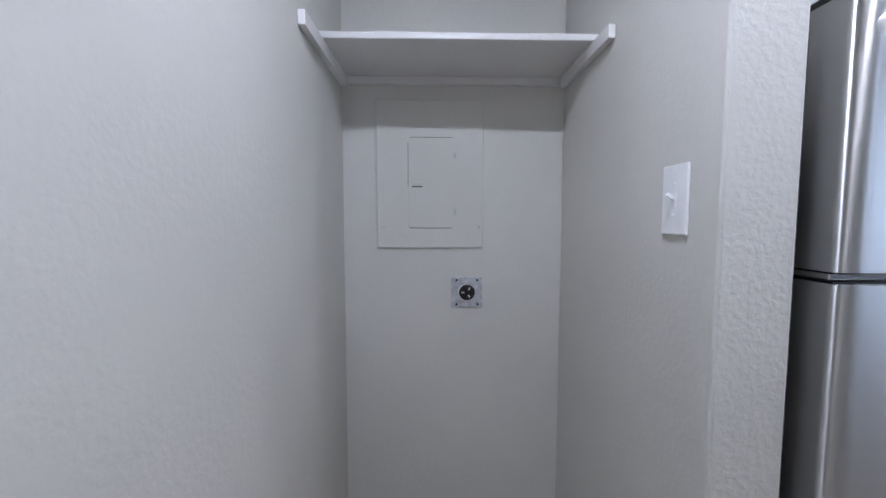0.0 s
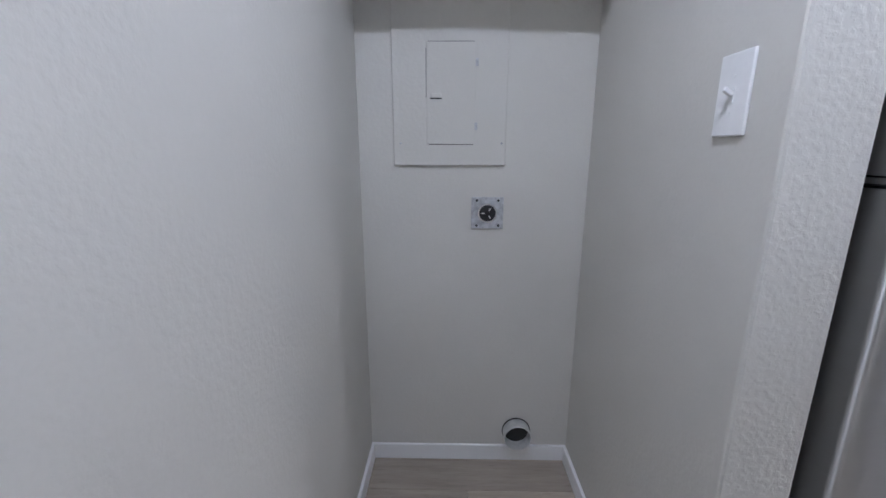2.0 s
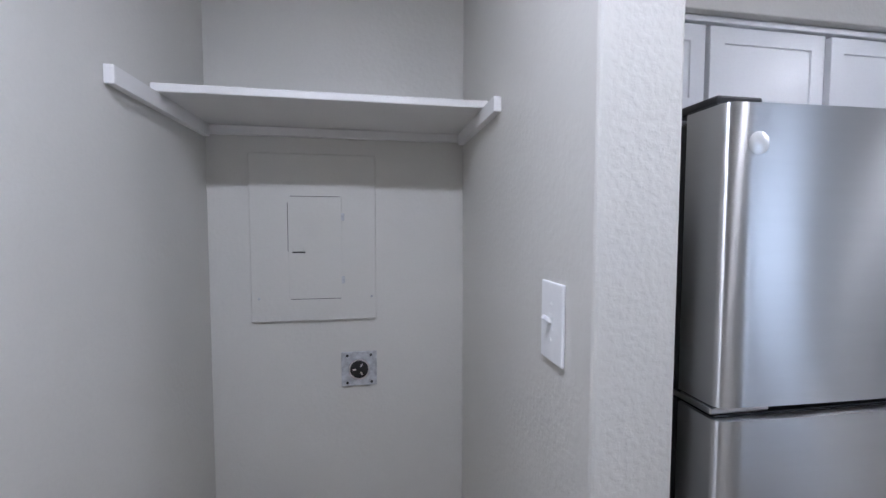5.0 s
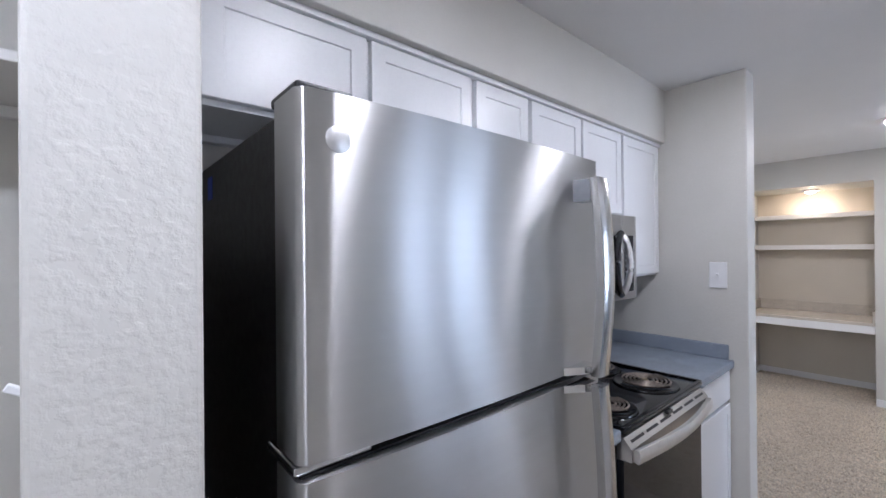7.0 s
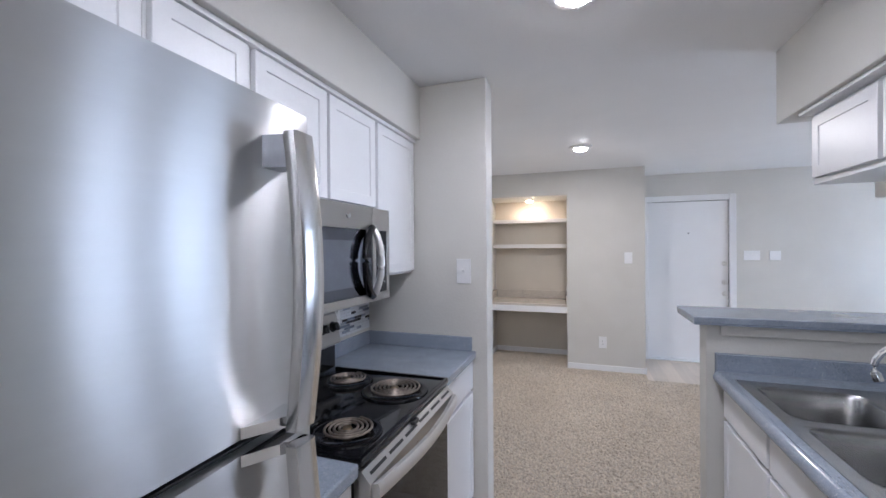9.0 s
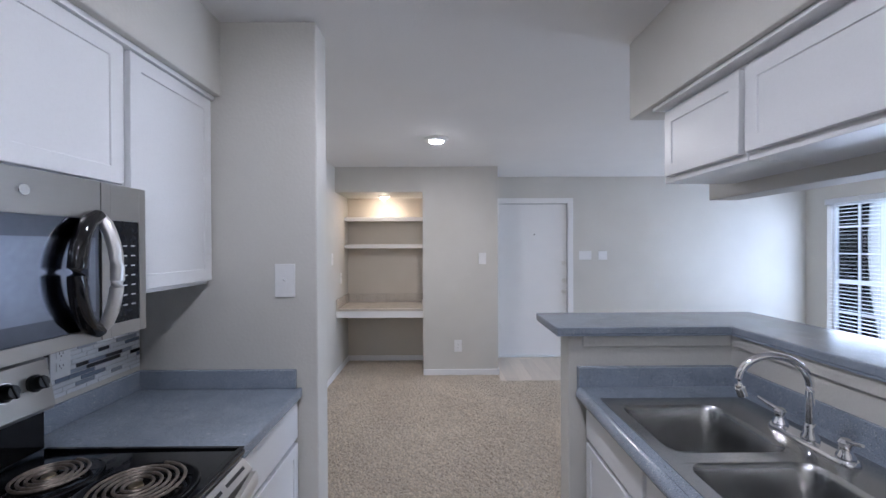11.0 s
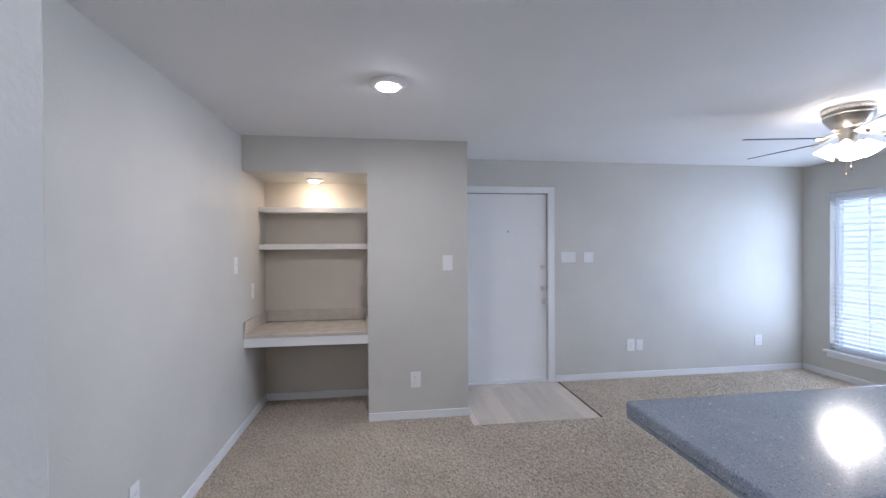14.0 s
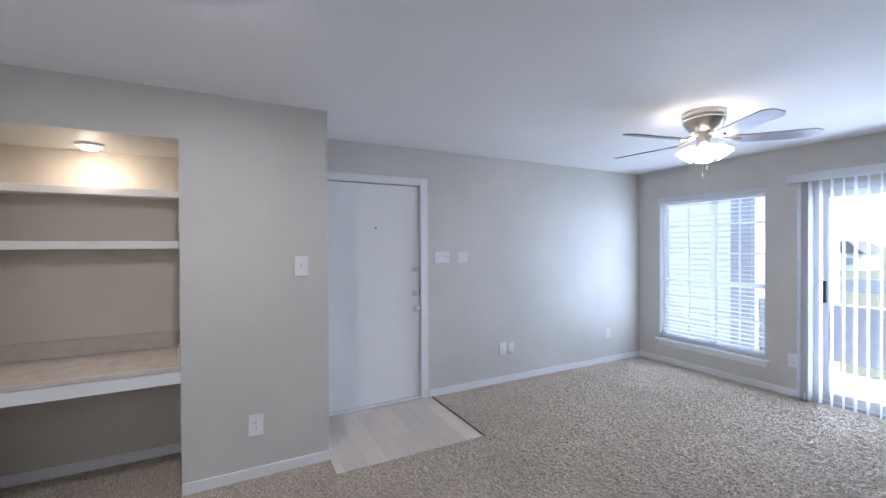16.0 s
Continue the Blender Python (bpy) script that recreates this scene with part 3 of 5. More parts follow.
def refrigerator():
    x0, x1 = 0.853, 1.587
    t = thing("refrigerator", ((x0 + x1) / 2, 1.45, 0.0), "stainless top-freezer refrigerator with black sides", "refrigerator")
    part("cabinet_body", cube(x0 + 0.012, x1 - 0.004, 1.162, YK - 0.03, 0.03, 1.682, bev=0.006), BLACKSIDE, t, "black textured side panels")
    part("gasket", cube(x0 + 0.016, x1 - 0.010, 1.146, 1.161, 0.09, 1.68), BLACK, t)

    # small flat blue rectangle on the black side panel
    part("blue_patch", cube(x0 + 0.0108, x0 + 0.0118, 1.598, 1.642, 1.600, 1.652, bev=0.0003), BLUE, t, "small blue patch on the black side")

    def front(bm, z0, z1):
        n = 28
        pts = []
        for i in range(n + 1):
            u = i / n
            e = min(u, 1 - u) * (x1 - x0)
            y = 1.050 + 0.010 * (2 * u - 1) ** 2
            if e < 0.014:
                y += 0.012 * (1 - e / 0.014) ** 2
            pts.append((x0 + u * (x1 - x0), y))
        edge = [x0, x0 + 0.002, x0 + 0.006, x0 + 0.012]
        pts = [(x, 1.050 + 0.010 * (2 * (x - x0) / (x1 - x0) - 1) ** 2 + 0.014 * max(0, 1 - (x - x0) / 0.014) ** 2) for x in edge] + pts[2:-1] + [(x1 - 0.004, 1.060), (x1, 1.068)]
        prism(bm, pts + [(x1, 1.145), (x0, 1.145)], "z", z0, z1)
        return bm

    part("freezer_door", front(bmesh.new(), 1.205, 1.690), STEEL, t, "bowed brushed stainless freezer door", True)
    part("fridge_door", front(bmesh.new(), 0.085, 1.183), STEEL, t, "bowed brushed stainless lower door", True)
    part("door_cap", cube(x0 + 0.006, x1 - 0.006, 1.072, 1.145, 1.1832, 1.1880, bev=0.001), BLACK, t, "black plastic cap on the lower door")
    part("door_cap", cube(x0 + 0.006, x1 - 0.006, 1.072, 1.145, 1.2005, 1.2048, bev=0.001), BLACK, t)
    part("door_gap", cube(x0 + 0.02, x1 - 0.02, 1.085, 1.16, 1.189, 1.204), BLACK, t)
    part("top_cap", cube(x0 + 0.004, x1 - 0.004, 1.085, 1.150, 1.6905, 1.695, bev=0.002), BLACK, t)
    part("hinge_cover", cube(x0 + 0.012, x0 + 0.10, 1.095, 1.20, 1.6955, 1.712, bev=0.005), BLACK, t)
    part("middle_hinge", cube(x0 - 0.004, x0 + 0.11, 1.070, 1.175, 1.1905, 1.2025, bev=0.003), CHROME, t)
    part("kick_grille", cube(x0 + 0.012, x1 - 0.01, 1.10, 1.16, 0.012, 0.080, bev=0.003), BLACK, t)
    for x in (x0 + 0.07, x1 - 0.07):
        part("foot", lathe(bmesh.new(), [(0.022, 0.0), (0.022, 0.01), (0.01, 0.012), (0.01, 0.034)], Matrix.Translation((x, 1.22, 0)), 14), BLACK, t)

    def handle(z0, z1, flip):
        bm = bmesh.new()
        n = 18
        rows = []
        for i in range(n + 1):
            u = i / n
            z = z0 + (z1 - z0) * u
            out = 0.990 - 0.011 * math.sin(math.pi * min(1, max(0, u)))
            w = 0.031 + 0.004 * math.sin(math.pi * u)
            xc = 1.487 + 0.008 * math.sin(math.pi * u)
            section = [math.tau * k / 12 for k in range(12)]
            rows.append([bm.verts.new((xc - w * 0.72 * math.copysign(abs(math.cos(g)) ** 0.4, math.cos(g)), out + 0.013 - 0.012 * math.copysign(abs(math.sin(g)) ** 0.4, math.sin(g)), z)) for g in section])
        for a, b in zip(rows, rows[1:]):
            for i in range(12):
                j = (i + 1) % 12
                bm.faces.new((a[i], a[j], b[j], b[i]))
        bm.faces.new(rows[0])
        bm.faces.new(rows[-1][::-1])
        h = part("handle", bm, HANDLE, t, "vertical bowed stainless handle", True)
        for top in (False, True):
            scoop = top != flip
            za = z1 if top else z0
            b2 = bmesh.new()
            if scoop:
                d = 0.048 if top else -0.048
                prism(b2, [(1.472, 1.056), (1.480, 1.018), (1.506, 1.016), (1.515, 1.058)], "z", min(za, za - d), max(za, za - d))
                part("handle_mount", b2, MOUNT, h, "brushed handle mount, shade put into its dark colour")
            else:
                d = 0.016 if top else -0.016
                prism(b2, [(1.425, 1.0515), (1.432, 1.046), (1.476, 1.020), (1.506, 1.004), (1.516, 1.058), (1.480, 1.052)], "z", min(za, za - d), max(za, za - d))
                part("handle_mount", b2, CHROME, h, "polished curved handle foot")
        return h

    handle(1.206, 1.632, False)
    handle(0.62, 1.184, True)
    part("badge", lathe(bmesh.new(), [(0.0001, 0.006), (0.017, 0.006), (0.020, 0.004), (0.021, 0.0), (0.021, -0.006)], pose(0.909, 1.0625, 1.628, 90), 28), BADGE, t, "round plain metal badge", True)


refrigerator()


def microwave():
    x0, x1, z0, z1, y = 1.928, 2.650, 1.243, 1.632, 1.441
    t = thing("microwave_oven", ((x0 + x1) / 2, 1.63, z0), "stainless over-the-range microwave with dark window", "microwave")
    part("case", cube(x0 + 0.003, x1 - 0.003, y + 0.0145, YK - 0.004, z0 + 0.004, z1 - 0.002, bev=0.004), BLACKSIDE, t)
    bm = bmesh.new()
    wx0, wx1, wz0, wz1 = 1.968, 2.498, 1.276, 1.540
    for a in ((x0, wx0, z0, z1), (wx0, wx1, z0, wz0), (wx0, wx1, wz1, z1)):
        box(bm, a[0], a[1], y, y + 0.014, a[2], a[3], bev=0.0015)
    part("door_frame", bm, STEEL_FLAT, t, "brushed stainless door frame")
    d = part("door_window", cube(wx0 - 0.001, wx1, y + 0.004, y + 0.0138, wz0 - 0.001, wz1 + 0.001), MWGLASS, t, "black tinted glass window")
    part("inner_mesh", cube(wx0 + 0.003, wx1 - 0.012, y + 0.0032, y + 0.0040, wz0 + 0.04, wz1 - 0.045), MWMESH, d)
    bm = bmesh.new()
    cx0, cx1 = 2.528, 2.626
    for a in ((wx1 + 0.003, cx0, z0, z1), (cx1, x1, z0, z1), (cx0, cx1, z0, wz0), (cx0, cx1, wz1, z1)):
        box(bm, a[0], a[1], y, y + 0.014, a[2], a[3], bev=0.001)
    part("control_frame", bm, STEEL_FLAT, t, "brushed stainless control surround")
    c = part("control_panel", cube(cx0 - 0.001, cx1 + 0.001, y + 0.003, y + 0.0138, wz0 - 0.001, wz1 + 0.001), DARKGLASS, t, "black touch control panel")
    for i in range(7):
        z = 1.475 - i * 0.026
        for x in (2.550, 2.578, 2.606):
            part("key_legend", cube(x - 0.007, x + 0.007, y + 0.0022, y + 0.0030, z - 0.0016, z + 0.0016), PRINT, c)
    pts = []
    for i in range(17):
        u = i / 16
        pts.append((2.490 + 0.006 * math.sin(math.pi * u), y - 0.004 - 0.038 * math.sin(math.pi * u) ** 0.55, 1.272 + 0.272 * u))
    bm = tube(bmesh.new(), pts, 0.0145, 12)
    h = part("door_handle", bm, BAR, t, "curved stainless bar handle", True)
    inn = [(2.402 + 0.084 * (1 - math.sin(math.pi * (i / 16)) ** 0.45), y - 0.004 - 0.022 * math.sin(math.pi * i / 16) ** 0.5, 1.270 + 0.276 * i / 16) for i in range(17)]
    part("handle_back", tube(bmesh.new(), inn, 0.0175, 12), ENAMEL, h, "black curved inner grip", True)
    part("badge", lathe(bmesh.new(), [(0.0001, 0.004), (0.011, 0.004), (0.013, 0.0), (0.013, -0.003)], pose(2.312, y, 1.588, 90), 20), CHROME, t, "round plain metal badge", True)
    part("underside_grille", cube(x0 + 0.04, x1 - 0.04, y + 0.06, YK - 0.05, z0 - 0.002, z0 + 0.0035), BLACK, t)


microwave()


def electric_range():
    x0, x1, yf, yb, zt = 1.930, 2.648, 1.172, 1.800, 0.905
    t = thing("electric_range", ((x0 + x1) / 2, 1.48, 0.0), "black and stainless electric coil range", "range")
    part("body", cube(x0 + 0.004, x1 - 0.004, yf + 0.02, yb, 0.03, zt - 0.022), BLACK, t)
    bm = cube(x0, x1, yf - 0.010, 1.735, zt - 0.021, zt, bev=0.008, seg=3)
    part("cooktop", bm, ENAMEL, t, "glossy black enamel cooktop", True)
    part("cooktop_rim", box(box(cube(x0 + 0.002, x1 - 0.002, yf - 0.008, yf + 0.006, zt, zt + 0.004, bev=0.0015), x0 + 0.002, x0 + 0.014, yf + 0.006, 1.72, zt, zt + 0.004, bev=0.0015), x1 - 0.014, x1 - 0.002, yf + 0.006, 1.72, zt, zt + 0.004, bev=0.0015), ENAMEL, t)

    def burner(x, y, r):
        m = Matrix.Translation((x, y, zt))
        b = part("drip_pan", lathe(bmesh.new(), [(r + 0.030, 0.0005), (r + 0.028, 0.006), (r + 0.016, 0.0075), (r + 0.006, 0.002), (r * 0.4, -0.006 + 0.0075), (0.0001, 0.001)], m, 40), ENAMEL, t, "glossy black drip pan", True)
        turns = 5 if r > 0.085 else 4
        pts = []
        steps = turns * 26
        for i in range(steps + 1):
            a = 2 * math.pi * i / 26
            rad = 0.020 + (r - 0.020) * i / steps
            pts.append((x + rad * math.cos(a), y + rad * math.sin(a), zt + 0.017))
        part("coil", tube(bmesh.new(), pts, 0.0040, 6), COIL, b, "flat spiral heating coil", True)
        part("hub", lathe(bmesh.new(), [(0.0001, 0.018), (0.013, 0.018), (0.015, 0.015), (0.015, 0.008)], m, 18), BRASSY, b, "", True)
        for k in range(3):
            s = cube(0.012, r + 0.004, -0.003, 0.003, 0.008, 0.0115)
            bmesh.ops.transform(s, matrix=m @ pose(0, 0, 0, 0, 0, 30 + 120 * k), verts=s.verts[:])
            part("coil_support", s, CHROME, b)

    burner(2.478, 1.555, 0.077)
    burner(2.436, 1.314, 0.100)
    burner(2.078, 1.545, 0.100)
    burner(2.064, 1.292, 0.077)

    # backguard
    part("backguard_base", cube(x0 + 0.002, x1 - 0.002, 1.726, 1.80, zt + 0.001, 1.02, bev=0.004), ENAMEL, t, "black lower backguard")
    bm = bmesh.new()
    prism(bm, [(1.703, 1.020), (1.697, 1.030), (1.722, 1.158), (1.735, 1.168), (1.80, 1.168), (1.80, 1.020)], "x", x0, x1)
    part("control_panel", bm, STEEL_FLAT, t, "slanted stainless control panel")
    tilt = math.degrees(math.atan2(0.025, 0.128))

    def face(u, z):   # centre of a spot on the slanted panel
        return pose(u, 1.697 + (z - 1.030) * 0.195 - 0.0005, z, 90 - tilt)

    b = cube(-0.132, 0.132, -0.037, 0.037, 0.0, 0.004, bev=0.0015)
    bmesh.ops.transform(b, matrix=face(2.288, 1.110), verts=b.verts[:])
    disp = part("display", b, DARKGLASS, t, "black glass display strip")
    b = cube(-0.135, 0.135, -0.040, 0.040, -0.001, 0.002, bev=0.0008)
    bmesh.ops.transform(b, matrix=face(2.288, 1.110), verts=b.verts[:])
    part("display_bezel", b, CHROME, disp)
    font = bpy.data.curves.new("clock_digits", "FONT")
    font.body, font.size, font.align_x, font.align_y, font.extrude = "7:53", 0.023, "CENTER", "CENTER", 0.0004
    txt = bpy.data.objects.new("clock_text", font)
    scene.collection.objects.link(txt)
    bpy.context.view_layer.update()
    me = bpy.data.meshes.new_from_object(txt)
    bpy.data.objects.remove(txt)
    b = bmesh.new()
    b.from_mesh(me)
    bmesh.ops.transform(b, matrix=face(2.308, 1.119) @ Matrix.Translation((0, 0, 0.005)), verts=b.verts[:])
    part("clock_digits", b, DIGIT, disp, "glowing pale blue clock digits 7:53")
    for i in range(6):
        for z in (-0.022, 0.024 if i in (0, 4, 5) else -0.010):
            b = cube(-0.110 + i * 0.044 - 0.008, -0.110 + i * 0.044 + 0.008, z - 0.0014, z + 0.0014, 0.0041, 0.0046)
            bmesh.ops.transform(b, matrix=face(2.288, 1.110), verts=b.verts[:])
            part("key_legend", b, PRINT, disp)
    for x in (1.975, 2.053, 2.524, 2.602):
        m = face(x, 1.103)
        k = part("knob", lathe(bmesh.new(), [(0.0235, 0.0), (0.0235, 0.006), (0.019, 0.010), (0.0175, 0.026), (0.015, 0.029), (0.0001, 0.029)], m, 24), BLACK, t, "black control knob", True)
        b = cube(-0.004, 0.004, -0.019, 0.019, 0.010, 0.033, bev=0.002)
        bmesh.ops.transform(b, matrix=m @ pose(0, 0, 0, 0, 0, 15), verts=b.verts[:])
        part("knob_grip", b, BLACK, k)
        part("knob_ring", lathe(bmesh.new(), [(0.0238, 0.001), (0.0262, 0.001), (0.0262, 0.003), (0.0238, 0.003)], m, 24), CHROME, k, "", True)

    # oven door
    part("oven_door", cube(x0 + 0.004, x1 - 0.004, yf - 0.004, yf + 0.019, 0.235, 0.800, bev=0.003), DARKGLASS, t, "black glass oven door")
    bm = bmesh.new()
    prism(bm, [(yf + 0.018, 0.878), (yf - 0.004, 0.876), (yf - 0.030, 0.846), (yf - 0.030, 0.806), (yf + 0.018, 0.802)], "x", x0 + 0.004, x1 - 0.004)
    tr = part("door_top_trim", bm, STEEL_FLAT, t, "stainless vented door top")
    sl = math.degrees(math.atan2(0.030, 0.026))
    for i in range(6):
        b = cube(-0.046, 0.046, -0.0045, 0.0045, -0.001, 0.0012, bev=0.0008)
        bmesh.ops.transform(b, matrix=pose(x0 + 0.075 + i * 0.114, yf - 0.017, 0.861, sl), verts=b.verts[:])
        part("vent_slot", b, BLACK, tr)
    part("door_latch", cube(2.25, 2.29, yf - 0.022, yf - 0.004, 0.868, 0.882, bev=0.003), BLACK, t)
    pts = []
    n = 18
    bm = bmesh.new()
    rows = []
    for i in range(n + 1):
        u = i / n
        x = x0 + 0.016 + (x1 - x0 - 0.032) * u
        y = yf - 0.046 - 0.030 * math.sin(math.pi * u)
        rows.append([bm.verts.new(p) for p in ((x, y, 0.802), (x, y - 0.006, 0.812), (x, y - 0.006, 0.836), (x, y, 0.846), (x, y + 0.016, 0.842), (x, y + 0.016, 0.806))])
    for a, b in zip(rows, rows[1:]):
        for i in range(6):
            j = (i + 1) % 6
            bm.faces.new((a[i], a[j], b[j], b[i]))
    bm.faces.new(rows[0])
    bm.faces.new(rows[-1][::-1])
    h = part("oven_handle", bm, BAR, t, "bowed stainless oven handle", True)
    for x in (x0 + 0.018, x1 - 0.052):
        part("handle_post", cube(x, x + 0.034, yf - 0.050, yf - 0.029, 0.808, 0.840, bev=0.003), BLACK, h)
    part("storage_drawer", cube(x0 + 0.004, x1 - 0.004, yf - 0.002, yf + 0.019, 0.055, 0.228, bev=0.004), STEEL_FLAT, t, "stainless storage drawer")
    for x in (x0 + 0.05, x1 - 0.05):
        part("foot", lathe(bmesh.new(), [(0.02, 0), (0.02, 0.01), (0.009, 0.012), (0.009, 0.034)], Matrix.Translation((x, 1.25, 0)), 12), BLACK, t)


electric_range()


def base_cabinet(x0, x1, y0, y1, yface, ny, label, group, drawer=True, ztop=0.862, fronts=1, hollow=False):
    t = thing("base_cabinet", ((x0 + x1) / 2, (y0 + y1) / 2, 0), label, "cabinet", group)
    bm = cube(x0, x1, y0, y1, 0.10, 0.70 if hollow else ztop, bev=0.001)
    if hollow:
        box(bm, x0, x1, y1 - 0.018, y1, 0.70, ztop)
        box(bm, x0, x0 + 0.018, y0, y1 - 0.018, 0.70, ztop)
        box(bm, x1 - 0.018, x1, y0, y1 - 0.018, 0.70, ztop)
    part("body", bm, CABINET, t)
    k = 0.07
    part("toe_kick", cube(x0, x1, y0 + (k if ny < 0 else 0.0), y1 - (0 if ny < 0 else k), 0.0, 0.0995), CABINET, t)
    w = (x1 - x0) / fronts
    for i in range(fronts):
        a, b = x0 + i * w + 0.012, x0 + (i + 1) * w - 0.012
        ys = (yface, yface + 0.019) if ny < 0 else (yface - 0.019, yface)
        if drawer:
            part("drawer_front", cube(a, b, ys[0], ys[1], 0.705, ztop - 0.012, bev=0.003), CABINET, t)
        shaker(t, a, b, 0.125, 0.685 if drawer else ztop - 0.012, yface, ny, "cabinet_door")
    return t


base_cabinet(2.652, 3.144, 1.205, YK - 0.002, 1.185, -1, "white base cabinet with drawer by wing wall", "base cabinets by the range")
base_cabinet(1.600, 1.926, 1.205, YK - 0.002, 1.185, -1, "narrow white base cabinet between range and refrigerator", "base cabinets by the range")


def counter_right():
    t = thing("countertop", (2.9, 1.5, 0.865), "speckled blue-grey countertop beside the range", "countertop", "range-side countertops")
    part("top", cube(2.651, WX0 - 0.002, 1.170, YK - 0.002, 0.864, 0.902, bev=0.005, seg=3), COUNTER, t)
    part("back_splash", cube(2.651, WX0 - 0.022, YK - 0.020, YK - 0.002, 0.9025, 0.977, bev=0.003), COUNTER, t)
    part("side_splash", cube(WX0 - 0.021, WX0 - 0.002, 1.192, YK - 0.002, 0.9025, 0.977, bev=0.003), COUNTER, t)
    u = thing("countertop", (1.76, 1.5, 0.865), "narrow speckled blue-grey countertop beside the refrigerator", "countertop", "range-side countertops")
    part("top", cube(1.598, 1.927, 1.170, YK - 0.002, 0.864, 0.902, bev=0.006, seg=3), COUNTER, u)
    part("back_splash", cube(1.598, 1.927, YK - 0.020, YK - 0.002, 0.9025, 0.977, bev=0.003), COUNTER, u)


counter_right()
wall_plate("light_switch", "white toggle light switch on the wing wall", "light switch", on_west_face(WX0, 1.237, 1.335))
wall_plate("wall_outlet", "white outlet on the mosaic backsplash", "power outlet", on_south_face(2.792, YK - 0.008, 1.115), 0.07, 0.115, "outlet")


# ---- kitchen, sink side ----
base_cabinet(1.55, 2.17, -0.575, 0.010, 0.030, 1, "white sink base cabinet with two doors", "sink-side base cabinets", fronts=2, hollow=True, ztop=0.844)
base_cabinet(2.172, 3.128, -0.575, 0.010, 0.030, 1, "white sink base cabinet under the double sink", "sink-side base cabinets", fronts=2, hollow=True, ztop=0.844)
SX0, SX1, SY0, SY1, CZ = 2.160, 2.985, -0.500, 0.008, 0.902


def sink_counter():
    t = thing("countertop", (2.4, -0.25, 0.865), "speckled blue-grey countertop round the sink", "countertop")
    bm = bmesh.new()
    def ring(x0, x1, y0, y1, z):
        return [(x0, y0, z), (x1, y0, z), (x1, y1, z), (x0, y1, z)]
    o, n = (1.53, 3.128, -0.572, 0.048), (SX0, SX1, SY0, SY1)
    loft(bm, [ring(*o, 0.846), ring(*o, CZ), ring(*n, CZ), ring(*n, 0.846), ring(*o, 0.846)])
    bmesh.ops.remove_doubles(bm, verts=bm.verts[:], dist=1e-5)
    part("top", bm, COUNTER, t)
    part("front_nosing", tube(bmesh.new(), [(1.53, 0.040, 0.874), (3.128, 0.040, 0.874)], 0.0278, 18), COUNTER, t, "", True)
    part("back_splash", cube(1.53, 3.127, -0.586, -0.5725, 0.846, 0.978, bev=0.003), COUNTER, t)
    part("side_splash", cube(3.1285, 3.164, -0.586, 0.052, 0.846, 0.978, bev=0.003), COUNTER, t)


def rounded_rect(x0, x1, y0, y1, r, steps=6):
    out = []
    for cx, cy, a0 in ((x1 - r, y1 - r, 0), (x0 + r, y1 - r, 90), (x0 + r, y0 + r, 180), (x1 - r, y0 + r, 270)):
        for i in range(steps + 1):
            a = radians(a0 + 90 * i / steps)
            out.append((cx + r * math.cos(a), cy + r * math.sin(a)))
    return out


def loft(bm, loops):
    rows = [[bm.verts.new(p) for p in l] for l in loops]
    n = len(rows[0])
    for a, b in zip(rows, rows[1:]):
        for i in range(n):
            j = (i + 1) % n
            bm.faces.new((a[i], a[j], b[j], b[i]))
    return rows


def double_sink():
    t = thing("kitchen_sink", ((SX0 + SX1) / 2, -0.25, 0.72), "stainless double-bowl drop-in kitchen sink", "sink")
    bowls = ((2.196, 2.545, -0.358, -0.020), (2.595, 2.930, -0.358, -0.020))
    bm = bmesh.new()
    z = CZ + 0.004
    ex0, ex1, ey0, ey1 = SX0 - 0.012, SX1 + 0.012, SY0 - 0.012, SY1 + 0.012
    for a in ((ex0, bowls[0][0], ey0, ey1), (bowls[1][1], ex1, ey0, ey1), (bowls[0][0], bowls[1][1], ey0, bowls[0][2]), (bowls[0][0], bowls[1][1], bowls[0][3], ey1), (bowls[0][1], bowls[1][0], bowls[0][2], bowls[0][3])):
        box(bm, a[0], a[1], a[2], a[3], CZ + 0.001, z)
    for b in bowls:      # corner fillets of the openings
        for sx, sy, a0 in ((b[1], b[3], 0), (b[0], b[3], 90), (b[0], b[2], 180), (b[1], b[2], 270)):
            r = 0.055
            cx, cy = sx - r * (1 if a0 in (0, 270) else -1), sy - r * (1 if a0 in (0, 90) else -1)
            arc = [(cx + r * math.cos(radians(a0 + 15 * i)), cy + r * math.sin(radians(a0 + 15 * i))) for i in range(7)]
            prism(bm, [(sx, sy)] + arc, "z", CZ + 0.0015, z - 0.0006)
    part("rim", bm, SINKSTEEL, t)
    for b in bowls:
        loops = []
        for d, h in ((0.0, 0.0045), (0.002, 0.001), (0.008, -0.012), (0.012, -0.100), (0.020, -0.150), (0.045, -0.166), (0.10, -0.170)):
            loops.append([(x, y, CZ + h) for x, y in rounded_rect(b[0] + d, b[1] - d, b[2] + d, b[3] - d, 0.055 - min(0.02, d * 0.2))])
        bm = bmesh.new()
        rows = loft(bm, loops)
        bm.faces.new(rows[-1])
        ob = part("bowl", bm, SINKSTEEL, t, "", True)
        part("drain", lathe(bmesh.new(), [(0.042, 0.0), (0.042, 0.003), (0.032, 0.004), (0.030, 0.001), (0.0001, 0.001)], Matrix.Translation(((b[0] + b[1]) / 2, (b[2] + b[3]) / 2, CZ - 0.1698)), 24), CHROME, ob, "", True)


